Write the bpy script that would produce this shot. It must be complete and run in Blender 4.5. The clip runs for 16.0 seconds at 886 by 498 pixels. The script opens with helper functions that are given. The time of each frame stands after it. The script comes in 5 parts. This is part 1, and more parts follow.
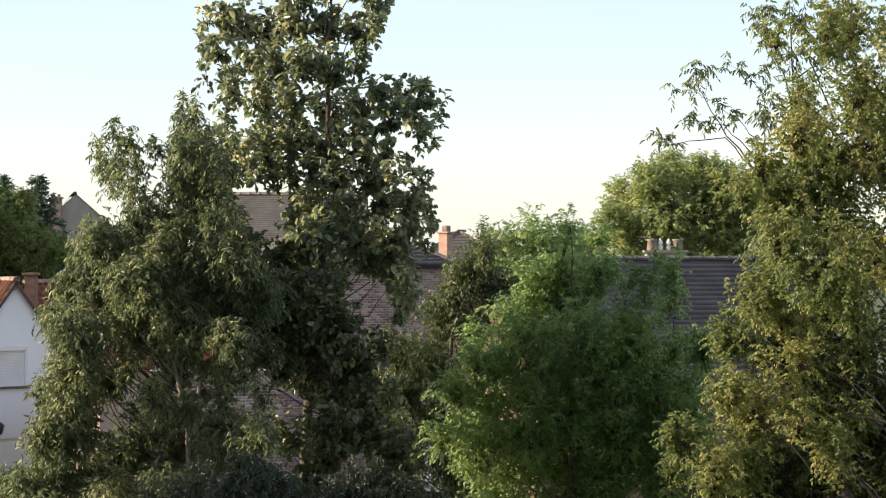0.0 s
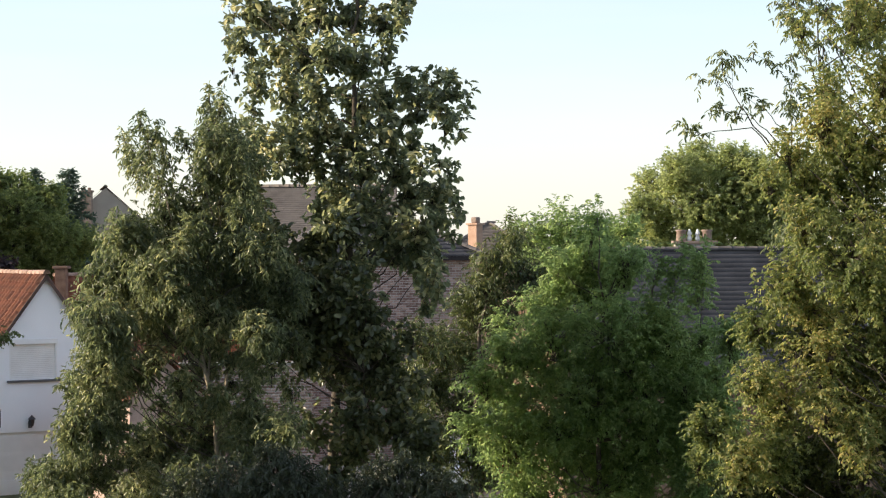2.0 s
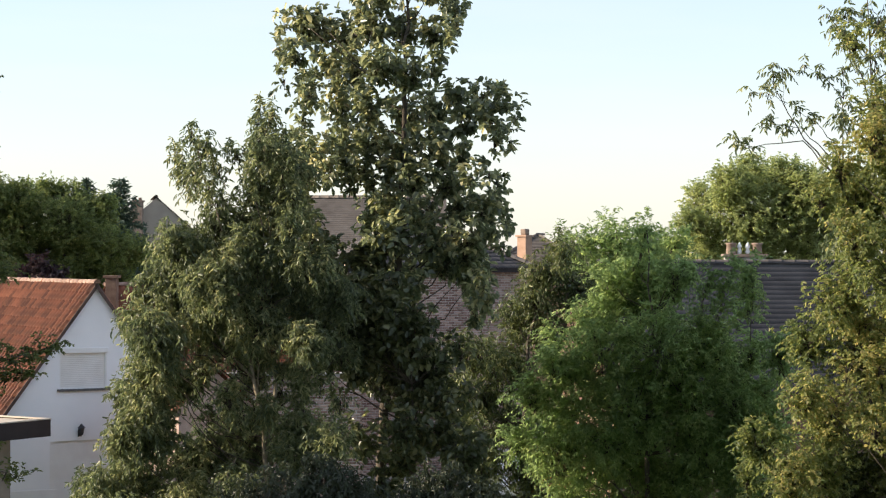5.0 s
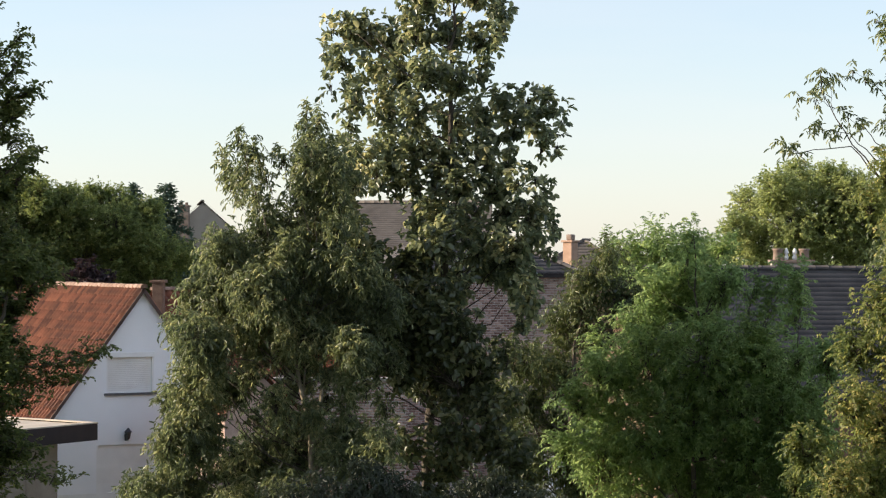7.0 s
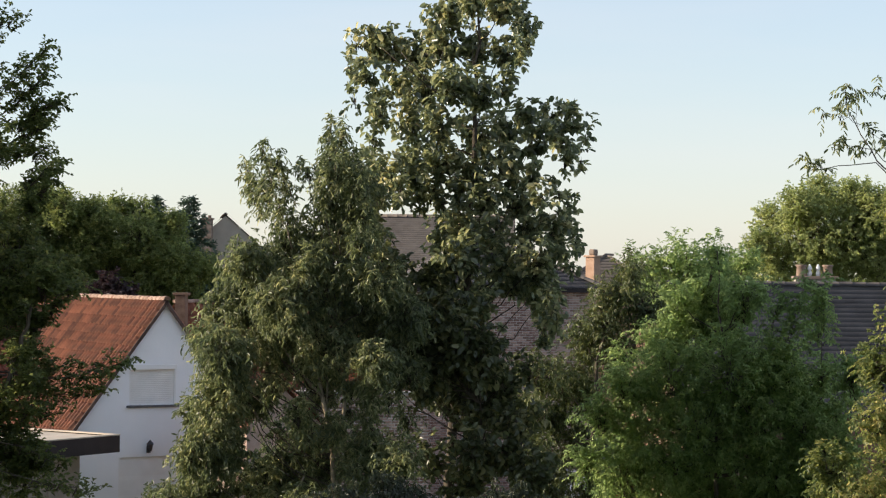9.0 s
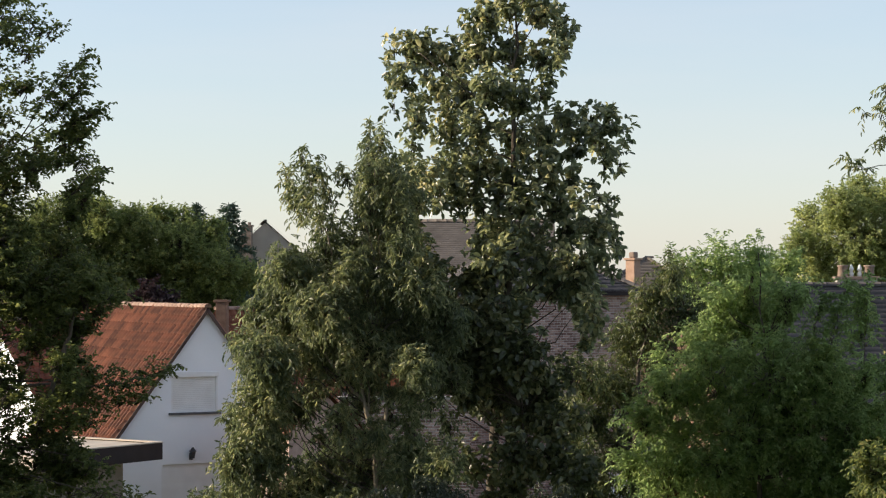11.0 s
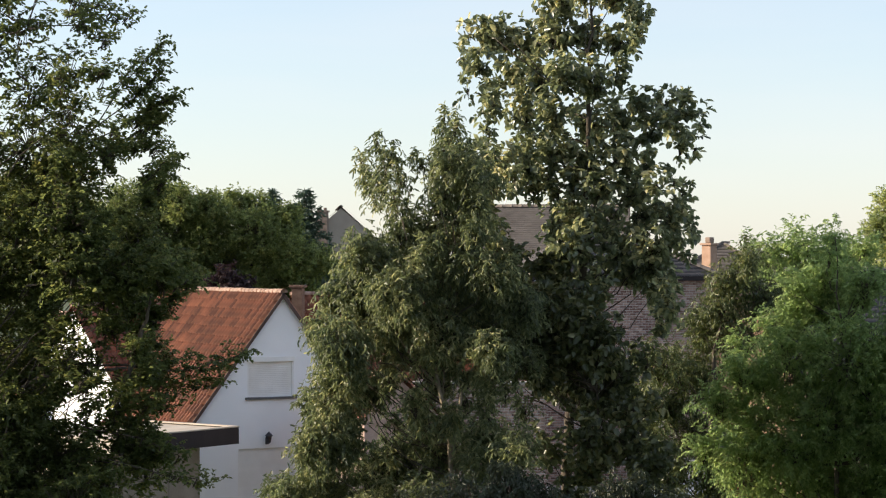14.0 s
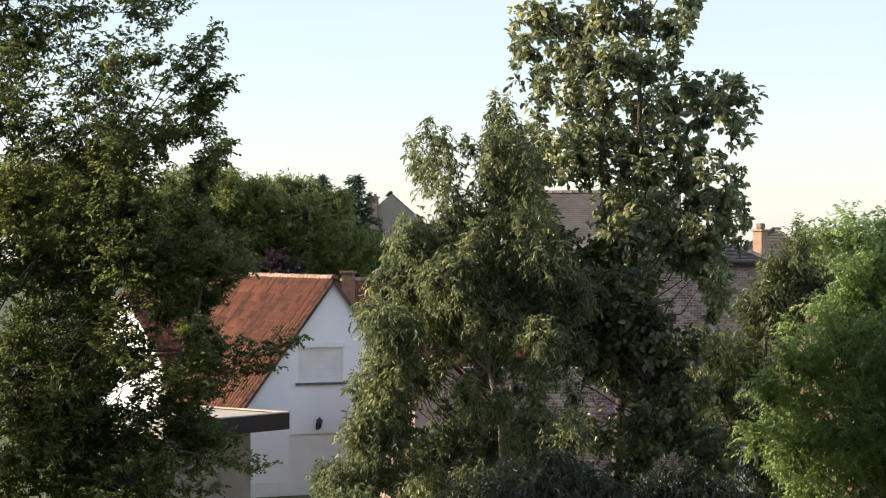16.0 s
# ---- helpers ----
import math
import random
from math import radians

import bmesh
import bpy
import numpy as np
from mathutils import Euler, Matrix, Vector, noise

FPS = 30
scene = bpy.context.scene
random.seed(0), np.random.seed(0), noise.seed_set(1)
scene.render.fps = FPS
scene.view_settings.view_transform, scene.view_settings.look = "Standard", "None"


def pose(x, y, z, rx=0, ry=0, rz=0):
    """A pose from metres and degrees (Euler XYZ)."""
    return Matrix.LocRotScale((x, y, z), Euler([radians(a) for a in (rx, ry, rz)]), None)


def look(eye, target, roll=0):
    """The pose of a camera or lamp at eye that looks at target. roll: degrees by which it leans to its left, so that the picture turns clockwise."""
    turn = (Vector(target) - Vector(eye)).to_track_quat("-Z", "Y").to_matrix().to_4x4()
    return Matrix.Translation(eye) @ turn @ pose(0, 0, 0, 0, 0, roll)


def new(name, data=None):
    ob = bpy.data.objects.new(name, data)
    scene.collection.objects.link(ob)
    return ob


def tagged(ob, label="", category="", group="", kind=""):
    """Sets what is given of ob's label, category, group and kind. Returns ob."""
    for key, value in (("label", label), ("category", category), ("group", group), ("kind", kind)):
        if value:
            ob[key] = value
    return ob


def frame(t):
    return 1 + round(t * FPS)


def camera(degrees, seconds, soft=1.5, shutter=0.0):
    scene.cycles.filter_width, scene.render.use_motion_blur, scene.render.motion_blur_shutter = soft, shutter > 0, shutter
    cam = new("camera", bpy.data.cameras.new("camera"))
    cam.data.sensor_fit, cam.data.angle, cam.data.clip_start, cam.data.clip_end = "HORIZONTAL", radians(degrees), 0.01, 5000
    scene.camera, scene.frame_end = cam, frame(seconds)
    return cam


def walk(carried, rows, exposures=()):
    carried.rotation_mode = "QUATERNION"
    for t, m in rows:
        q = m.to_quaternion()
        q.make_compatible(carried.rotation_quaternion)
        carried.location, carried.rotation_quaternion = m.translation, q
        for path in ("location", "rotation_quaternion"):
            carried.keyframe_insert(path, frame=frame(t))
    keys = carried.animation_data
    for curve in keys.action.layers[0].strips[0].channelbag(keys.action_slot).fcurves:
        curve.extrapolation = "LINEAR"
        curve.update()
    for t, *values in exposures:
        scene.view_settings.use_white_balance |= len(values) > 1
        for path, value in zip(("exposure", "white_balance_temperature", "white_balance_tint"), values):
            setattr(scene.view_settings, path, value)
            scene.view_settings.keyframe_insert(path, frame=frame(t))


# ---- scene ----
# ---- camera: one high standpoint, held by hand: a slow turn to the left with a slight sway ----
EYE = 7.2
cam = camera(24.41, 16.0, soft=1.2)
TURNS = [  # seconds, yaw, pitch, roll, sideways, up
    (0, -0.000, 0.140, 0.000, -0.000, 0.000),
    (0.5, 0.265, 0.062, 0.090, 0.008, -0.005),
    (1, 0.497, -0.011, 0.178, 0.021, -0.005),
    (1.5, 0.671, -0.056, 0.070, 0.041, -0.001),
    (2, 0.867, -0.095, 0.257, 0.069, 0.001),
    (2.5, 1.112, -0.086, 0.262, 0.084, 0.007),
    (3, 1.421, -0.012, 0.258, 0.096, 0.001),
    (3.5, 1.664, 0.081, 0.302, 0.099, 0.007),
    (4, 1.835, 0.182, 0.214, 0.084, 0.004),
    (6.5, 3.151, 0.279, -0.236, 0.062, 0.001),
    (7, 3.507, 0.373, -0.177, 0.053, 0.004),
    (7.5, 3.747, 0.492, -0.245, 0.040, 0.003),
    (8, 3.878, 0.594, -0.280, 0.029, 0.003),
    (8.5, 3.965, 0.695, -0.446, 0.037, -0.000),
    (11, 5.236, 0.892, 0.101, 0.022, -0.000),
    (11.5, 5.574, 0.843, 0.298, 0.035, -0.001),
    (12, 5.896, 0.793, 0.382, 0.041, 0.001),
    (12.5, 6.208, 0.760, 0.344, 0.034, 0.000),
    (13, 6.606, 0.719, 0.078, 0.034, -0.007),
    (13.5, 6.970, 0.632, 0.120, 0.038, -0.006),
    (14, 7.352, 0.490, 0.111, 0.039, -0.008),
    (14.5, 7.728, 0.381, 0.041, 0.035, -0.010),
    (15, 8.111, 0.286, 0.162, 0.021, -0.004),
    (15.5, 8.435, 0.189, 0.058, 0.016, -0.006),
    (16, 8.739, 0.097, 0.062, 0.020, -0.003),
]
EXPOSURES = [(0.0, 0.95), (4.0, 0.95), (7.0, 0.78), (8.5, 0.68), (12.0, 0.55), (13.5, 0.7), (16.0, 0.9)]
walk(cam, [(t, pose(side, 0, EYE + up, 90 + pitch, roll, yaw)) for t, yaw, pitch, roll, side, up in TURNS], EXPOSURES)

# ---- light: low evening sun from the side, clear sky ----
SUN_ELEVATION, SUN_BEARING = 19.0, -94.0   # degrees; the bearing is clockwise from straight ahead
world = bpy.data.worlds.new("evening_sky")
scene.world = world
world.use_nodes = True
wn = world.node_tree.nodes
sky = wn.new("ShaderNodeTexSky")
sky.sky_type = "NISHITA"
sky.sun_disc = False
sky.sun_elevation = radians(SUN_ELEVATION)
sky.sun_rotation = radians(SUN_BEARING)
sky.air_density, sky.dust_density, sky.ozone_density = 1.0, 0.35, 2.2
wn["Background"].inputs["Strength"].default_value = 0.143
haze = wn.new("ShaderNodeMix")   # thin evening haze, even all round
haze.data_type = "RGBA"
haze.inputs["B"].default_value = (3.12, 3.04, 3.27, 1)
world.node_tree.links.new(sky.outputs["Color"], haze.inputs["A"])
wco = wn.new("ShaderNodeTexCoord")
height = wn.new("ShaderNodeSeparateXYZ")
thick = wn.new("ShaderNodeMapRange")   # haze thins with height
thick.interpolation_type = "SMOOTHSTEP"
thick.inputs["From Min"].default_value, thick.inputs["From Max"].default_value = -0.05, 0.2
thick.inputs["To Min"].default_value, thick.inputs["To Max"].default_value = 0.62, 0.4
world.node_tree.links.new(wco.outputs["Generated"], height.inputs["Vector"])
world.node_tree.links.new(height.outputs["Z"], thick.inputs["Value"])
world.node_tree.links.new(thick.outputs["Result"], haze.inputs["Factor"])
wmap = wn.new("ShaderNodeMapping")
wmap.inputs["Scale"].default_value = (2.0, 2.0, 16.0)
streak = wn.new("ShaderNodeTexNoise")
streak.inputs["Scale"].default_value, streak.inputs["Detail"].default_value = 2.2, 5
thin = wn.new("ShaderNodeMapRange")
thin.inputs["From Min"].default_value, thin.inputs["From Max"].default_value, thin.inputs["To Max"].default_value = 0.5, 0.8, 0.14
cloud = wn.new("ShaderNodeMix")   # faint high cloud
cloud.data_type = "RGBA"
cloud.inputs["B"].default_value = (4.3, 4.0, 4.0, 1)
for a, c in ((wco.outputs["Generated"], wmap.inputs["Vector"]), (wmap.outputs["Vector"], streak.inputs["Vector"]), (streak.outputs["Fac"], thin.inputs["Value"]),
             (thin.outputs["Result"], cloud.inputs["Factor"]), (haze.outputs["Result"], cloud.inputs["A"]), (cloud.outputs["Result"], wn["Background"].inputs["Color"])):
    world.node_tree.links.new(a, c)

sun = new("sun", bpy.data.lights.new("sun", "SUN"))
sun.data.energy, sun.data.angle, sun.data.color = 4.65, radians(0.6), (1.0, 0.84, 0.64)
e, b = radians(SUN_ELEVATION), radians(SUN_BEARING)
TO_SUN = Vector((math.cos(e) * math.sin(b), math.cos(e) * math.cos(b), math.sin(e)))
sun.matrix_world = look(TO_SUN * 100, (0, 0, 0))


# ---- materials ----
def base_material(name, rough=0.8, metal=0.0):
    m = bpy.data.materials.new(name)
    m.use_nodes = True
    n = m.node_tree.nodes
    p = n["Principled BSDF"]
    p.inputs["Roughness"].default_value = rough
    p.inputs["Metallic"].default_value = metal
    return m, n, m.node_tree.links, p


def ramp(n, stops):
    r = n.new("ShaderNodeValToRGB")
    while len(r.color_ramp.elements) < len(stops):
        r.color_ramp.elements.new(0.5)
    for el, (at, c) in zip(r.color_ramp.elements, stops):
        el.position, el.color = at, (*c, 1)
    return r


def surface(name, dark, light, rough=0.8, scale=3.0, fine=40.0, bump=0.2, metal=0.0, per_piece=0.0):
    """Two scales of noise between two colours, fine relief, and an optional shift from piece to piece."""
    m, n, l, p = base_material(name, rough, metal)
    co = n.new("ShaderNodeTexCoord")
    a = n.new("ShaderNodeTexNoise")
    a.inputs["Scale"].default_value, a.inputs["Detail"].default_value = scale, 5
    f = n.new("ShaderNodeTexNoise")
    f.inputs["Scale"].default_value, f.inputs["Detail"].default_value = fine, 3
    for t in (a, f):
        l.new(co.outputs["Object"], t.inputs["Vector"])
    mx = n.new("ShaderNodeMath")
    mx.operation = "MULTIPLY_ADD"
    l.new(f.outputs["Fac"], mx.inputs[0])
    mx.inputs[1].default_value = 0.35
    l.new(a.outputs["Fac"], mx.inputs[2])
    src = mx.outputs[0]
    if per_piece:
        info = n.new("ShaderNodeObjectInfo")
        isl = n.new("ShaderNodeNewGeometry")
        s = n.new("ShaderNodeMath")
        l.new(info.outputs["Random"], s.inputs[0])
        l.new(isl.outputs["Random Per Island"], s.inputs[1])
        fr = n.new("ShaderNodeMath")
        fr.operation = "FRACT"
        l.new(s.outputs[0], fr.inputs[0])
        k = n.new("ShaderNodeMath")
        k.operation = "MULTIPLY_ADD"
        l.new(fr.outputs[0], k.inputs[0])
        k.inputs[1].default_value = per_piece
        l.new(src, k.inputs[2])
        off = n.new("ShaderNodeMath")
        off.operation = "SUBTRACT"
        l.new(k.outputs[0], off.inputs[0])
        off.inputs[1].default_value = per_piece / 2
        src = off.outputs[0]
    r = ramp(n, [(0.42, dark), (0.95, light)])
    l.new(src, r.inputs["Fac"])
    l.new(r.outputs["Color"], p.inputs["Base Color"])
    bm_ = n.new("ShaderNodeBump")
    bm_.inputs["Strength"].default_value = bump
    bm_.inputs["Distance"].default_value = 0.02
    l.new(f.outputs["Fac"], bm_.inputs["Height"])
    l.new(bm_.outputs["Normal"], p.inputs["Normal"])
    return m


def foliage(name, shades, gloss=0.4, through_light=0.3, patch=0.7, spec=0.5):
    """Leaves: every leaf its own shade, lighter and darker boughs, light shining through."""
    m, n, l, p = base_material(name, gloss)
    p.inputs["Specular IOR Level"].default_value = spec
    geo = n.new("ShaderNodeNewGeometry")
    co = n.new("ShaderNodeTexCoord")
    a = n.new("ShaderNodeTexNoise")
    a.inputs["Scale"].default_value, a.inputs["Detail"].default_value = patch, 3
    l.new(co.outputs["Object"], a.inputs["Vector"])
    s = n.new("ShaderNodeMath")
    s.operation = "MULTIPLY_ADD"
    info = n.new("ShaderNodeObjectInfo")
    both = n.new("ShaderNodeMath")
    l.new(geo.outputs["Random Per Island"], both.inputs[0])
    l.new(info.outputs["Random"], both.inputs[1])
    part_of = n.new("ShaderNodeMath")
    part_of.operation = "FRACT"
    l.new(both.outputs[0], part_of.inputs[0])
    l.new(part_of.outputs[0], s.inputs[0])
    s.inputs[1].default_value = 0.55
    l.new(a.outputs["Fac"], s.inputs[2])
    r = ramp(n, [(0.40 + 0.75 * i / (len(shades) - 1), c) for i, c in enumerate(shades)])
    sc = n.new("ShaderNodeMath")
    sc.operation = "MULTIPLY"
    l.new(s.outputs[0], sc.inputs[0])
    sc.inputs[1].default_value = 0.95
    l.new(sc.outputs[0], r.inputs["Fac"])
    l.new(r.outputs["Color"], p.inputs["Base Color"])
    tr = n.new("ShaderNodeBsdfTranslucent")
    hs = n.new("ShaderNodeHueSaturation")
    hs.inputs["Value"].default_value, hs.inputs["Saturation"].default_value, hs.inputs["Hue"].default_value = 1.5, 1.1, 0.485
    l.new(r.outputs["Color"], hs.inputs["Color"])
    l.new(hs.outputs["Color"], tr.inputs["Color"])
    mix = n.new("ShaderNodeMixShader")
    mix.inputs["Fac"].default_value = through_light
    l.new(p.outputs["BSDF"], mix.inputs[1])
    l.new(tr.outputs["BSDF"], mix.inputs[2])
    l.new(mix.outputs["Shader"], n["Material Output"].inputs["Surface"])
    return m


BARK = surface("bark", (0.04, 0.032, 0.025), (0.115, 0.09, 0.066), 0.9, 6, 40, 0.6)
PALE_BARK = surface("pale_bark", (0.14, 0.11, 0.08), (0.34, 0.28, 0.2), 0.85, 5, 40, 0.5)
WHITE_RENDER = surface("white_render", (0.78, 0.795, 0.81), (0.88, 0.885, 0.89), 0.85, 0.7, 30, 0.15)
WHITE_PAINT = surface("white_paint", (0.72, 0.72, 0.70), (0.82, 0.82, 0.8), 0.5, 2, 30, 0.05)
CREAM = surface("cream_shutter", (0.68, 0.67, 0.64), (0.8, 0.79, 0.76), 0.5, 2, 30, 0.05)
DARK_WOOD = surface("dark_brown_fascia", (0.012, 0.009, 0.009), (0.034, 0.023, 0.022), 0.8, 2, 30, 0.2)
GREY_RENDER = surface("grey_render", (0.357, 0.304, 0.257), (0.493, 0.426, 0.356), 0.85, 0.8, 25, 0.2)
VERGE = surface("brown_verge", (0.045, 0.028, 0.024), (0.12, 0.075, 0.058), 0.8, 3, 30, 0.2)
STONE_SILL = surface("dark_stone_sill", (0.06, 0.06, 0.065), (0.14, 0.14, 0.14), 0.7, 6, 60, 0.2)
PANTILE = surface("orange_pantile", (0.1, 0.035, 0.02), (0.29, 0.105, 0.054), 0.78, 1.6, 14, 0.3, per_piece=0.36)
RIDGE_TILE = surface("pale_ridge_tile", (0.17, 0.1, 0.07), (0.42, 0.28, 0.215), 0.8, 5, 40, 0.3, per_piece=0.3)
BROWN_TILE = surface("weathered_brown_tile", (0.108, 0.09, 0.076), (0.185, 0.157, 0.136), 0.85, 1.2, 18, 0.2, per_piece=0.14)
SLATE = surface("grey_slate_tile", (0.042, 0.037, 0.038), (0.092, 0.084, 0.085), 0.85, 1.2, 18, 0.3, per_piece=0.1)
BRICK = surface("pink_brick", (0.22, 0.13, 0.105), (0.5, 0.36, 0.3), 0.85, 2, 30, 0.3, per_piece=0.6)
MORTAR = surface("pale_mortar", (0.44, 0.4, 0.365), (0.57, 0.52, 0.48), 0.9, 3, 40, 0.3)
ORANGE_BRICK = surface("orange_brick", (0.36, 0.215, 0.145), (0.5, 0.335, 0.245), 0.85, 4, 40, 0.3)
WARM_BRICK = surface("warm_brown_brick", (0.12, 0.065, 0.042), (0.25, 0.155, 0.105), 0.85, 5, 22, 0.4)
CONCRETE = surface("weathered_concrete", (0.3, 0.28, 0.25), (0.5, 0.47, 0.42), 0.85, 2, 30, 0.2)
BEIGE_RENDER = surface("beige_wall_panel", (0.2, 0.165, 0.125), (0.33, 0.28, 0.22), 0.85, 1.5, 30, 0.2)
ROOF_FELT = surface("pale_gravel_roof", (0.42, 0.36, 0.29), (0.62, 0.54, 0.44), 0.9, 1.5, 40, 0.3)
CLAY_POT = surface("clay_chimney_pot", (0.2, 0.14, 0.105), (0.33, 0.25, 0.2), 0.8, 5, 40, 0.2)
ZINC = surface("dull_zinc", (0.3, 0.31, 0.32), (0.5, 0.5, 0.5), 0.45, 3, 40, 0.1, metal=0.6)
BLACK_IRON = surface("black_iron", (0.012, 0.012, 0.014), (0.04, 0.04, 0.045), 0.5, 5, 60, 0.1)
GLASS = surface("window_glass", (0.02, 0.025, 0.03), (0.05, 0.055, 0.06), 0.08, 1, 5, 0.0)
GRASS = surface("grass", (0.035, 0.055, 0.02), (0.1, 0.12, 0.045), 0.9, 0.5, 6, 0.6)
ASPHALT = surface("asphalt", (0.035, 0.035, 0.036), (0.075, 0.072, 0.07), 0.85, 0.8, 40, 0.3)
PAVING = surface("concrete_paving", (0.28, 0.25, 0.22), (0.42, 0.38, 0.33), 0.9, 0.8, 30, 0.3)
CAR_WHITE = surface("white_car_paint", (0.72, 0.72, 0.72), (0.8, 0.8, 0.8), 0.25, 1, 5, 0.0)
CAR_RED = surface("red_car_paint", (0.38, 0.02, 0.02), (0.5, 0.04, 0.03), 0.25, 1, 5, 0.0)
RUBBER = surface("tyre_rubber", (0.015, 0.015, 0.015), (0.04, 0.04, 0.04), 0.8, 8, 60, 0.2)

BROAD_GREEN = foliage("broad_green_leaf", [(0.0751, 0.0975, 0.0565), (0.148, 0.178, 0.0972), (0.261, 0.281, 0.149), (0.472, 0.453, 0.244)], 0.3, 0.55, 1.3, 1.0)
ASH_GREEN = foliage("ash_green_leaf", [(0.0655, 0.0886, 0.0455), (0.129, 0.159, 0.0785), (0.213, 0.242, 0.119), (0.357, 0.361, 0.184)], 0.34, 0.58, 1.1, 0.7)
LOCUST_GREEN = foliage("feathery_green_leaf", [(0.136, 0.198, 0.0873), (0.18, 0.253, 0.109), (0.228, 0.304, 0.13), (0.296, 0.362, 0.157)], 0.55, 0.85, 1.0)
YELLOW_GREEN = foliage("yellowing_leaf", [(0.103, 0.141, 0.0534), (0.169, 0.205, 0.076), (0.253, 0.275, 0.101), (0.385, 0.349, 0.144)], 0.42, 0.65)
# shade under the yellowing tree is put into this darker green
SHADED_GREEN = foliage("shaded_green_leaf", [(0.045, 0.058, 0.021), (0.08, 0.098, 0.03), (0.13, 0.145, 0.042), (0.22, 0.21, 0.065)], 0.45, 0.5)
# darker broad leaf: the shade low in the tall tree, put into colour
SHADED_BROAD = foliage("shaded_broad_leaf", [(0.0432, 0.0564, 0.0288), (0.0744, 0.0924, 0.0432), (0.126, 0.144, 0.0648), (0.24, 0.24, 0.114)], 0.36, 0.5, 1.2, 0.8)
FINE_GREEN = foliage("small_green_leaf", [(0.0593, 0.0799, 0.0335), (0.0901, 0.117, 0.045), (0.125, 0.154, 0.0575), (0.198, 0.211, 0.0786)], 0.45, 0.72)
WILLOW_GREEN = foliage("olive_narrow_leaf", [(0.0402, 0.0574, 0.0252), (0.0803, 0.105, 0.0389), (0.138, 0.167, 0.0572), (0.23, 0.241, 0.0977)], 0.4, 0.3)
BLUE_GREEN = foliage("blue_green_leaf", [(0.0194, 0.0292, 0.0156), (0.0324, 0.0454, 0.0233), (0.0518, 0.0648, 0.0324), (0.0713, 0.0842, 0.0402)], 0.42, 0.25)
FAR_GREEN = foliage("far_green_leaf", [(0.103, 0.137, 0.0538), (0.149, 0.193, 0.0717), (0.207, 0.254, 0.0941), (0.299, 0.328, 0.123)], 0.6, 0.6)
# fresh green paled and dulled: distance haze is put into the leaf tones
HAZED_GREEN = foliage("hazed_green_leaf", [(0.191, 0.24, 0.104), (0.256, 0.305, 0.132), (0.322, 0.365, 0.16), (0.417, 0.445, 0.202)], 0.65, 0.65)
SPRUCE_GREEN = foliage("spruce_needle", [(0.051, 0.084, 0.06), (0.075, 0.12, 0.081), (0.112, 0.158, 0.102), (0.15, 0.195, 0.12)], 0.6, 0.1)
PURPLE_LEAF = foliage("dark_purple_leaf", [(0.024, 0.014, 0.017), (0.036, 0.02, 0.023), (0.045, 0.026, 0.027), (0.06, 0.036, 0.034)], 0.5, 0.2)


# ---- building blocks ----
def mesh_of(bm, name, mats, smooth=False):
    me = bpy.data.meshes.new(name)
    bm.to_mesh(me)
    bm.free()
    for m in mats if isinstance(mats, (list, tuple)) else [mats]:
        me.materials.append(m)
    if smooth:
        for p in me.polygons:
            p.use_smooth = True
    return me


def part(name, bm, material, parent=None, label="", smooth=False):
    ob = new(name, mesh_of(bm, name, material, smooth))
    if parent:
        ob.parent = parent
    return tagged(ob, label) if label else ob


def empty(name, m, label, category, group="", kind=""):
    ob = new(name)
    ob.matrix_basis = m
    return tagged(ob, label, category, group, kind)


def box(bm, x0, x1, y0, y1, z0, z1, bevel=0.0):
    made = bmesh.ops.create_cube(bm, size=1.0)["verts"]
    bmesh.ops.scale(bm, vec=(x1 - x0, y1 - y0, z1 - z0), verts=made)
    bmesh.ops.translate(bm, vec=((x0 + x1) / 2, (y0 + y1) / 2, (z0 + z1) / 2), verts=made)
    if bevel:
        edges = {ed for v in made for ed in v.link_edges}
        bmesh.ops.bevel(bm, geom=list(edges), offset=bevel, segments=2, affect="EDGES", profile=0.5)
    return bm


def boxed(*a, **k):
    return box(bmesh.new(), *a, **k)


def lathe(bm, profile, n=14, centre=(0, 0, 0)):
    """A turned body from (radius, height) pairs."""
    rings = []
    for r, z in profile:
        rings.append([bm.verts.new((centre[0] + r * math.cos(2 * math.pi * k / n), centre[1] + r * math.sin(2 * math.pi * k / n), centre[2] + z)) for k in range(n)])
    for a, c in zip(rings, rings[1:]):
        for k in range(n):
            bm.faces.new((a[k], a[(k + 1) % n], c[(k + 1) % n], c[k]))
    bm.faces.new(rings[0][::-1])
    bm.faces.new(rings[-1])
    return bm


def panel(outer, holes, thick):
    """An upright wall in the x-z plane, from y = 0 back to thick, with openings (x0, x1, z0, z1) cut through."""
    bm = bmesh.new()
    edges = []
    for loop in [outer] + [[(h[0], h[2]), (h[1], h[2]), (h[1], h[3]), (h[0], h[3])] for h in holes]:
        vs = [bm.verts.new((x, 0, z)) for x, z in loop]
        edges += [bm.edges.new((vs[i], vs[(i + 1) % len(vs)])) for i in range(len(vs))]
    bmesh.ops.triangle_fill(bm, use_beauty=True, edges=edges)
    ext = bmesh.ops.extrude_face_region(bm, geom=bm.faces[:])
    bmesh.ops.translate(bm, vec=(0, thick, 0), verts=[v for v in ext["geom"] if isinstance(v, bmesh.types.BMVert)])
    bmesh.ops.recalc_face_normals(bm, faces=bm.faces[:])
    return bm


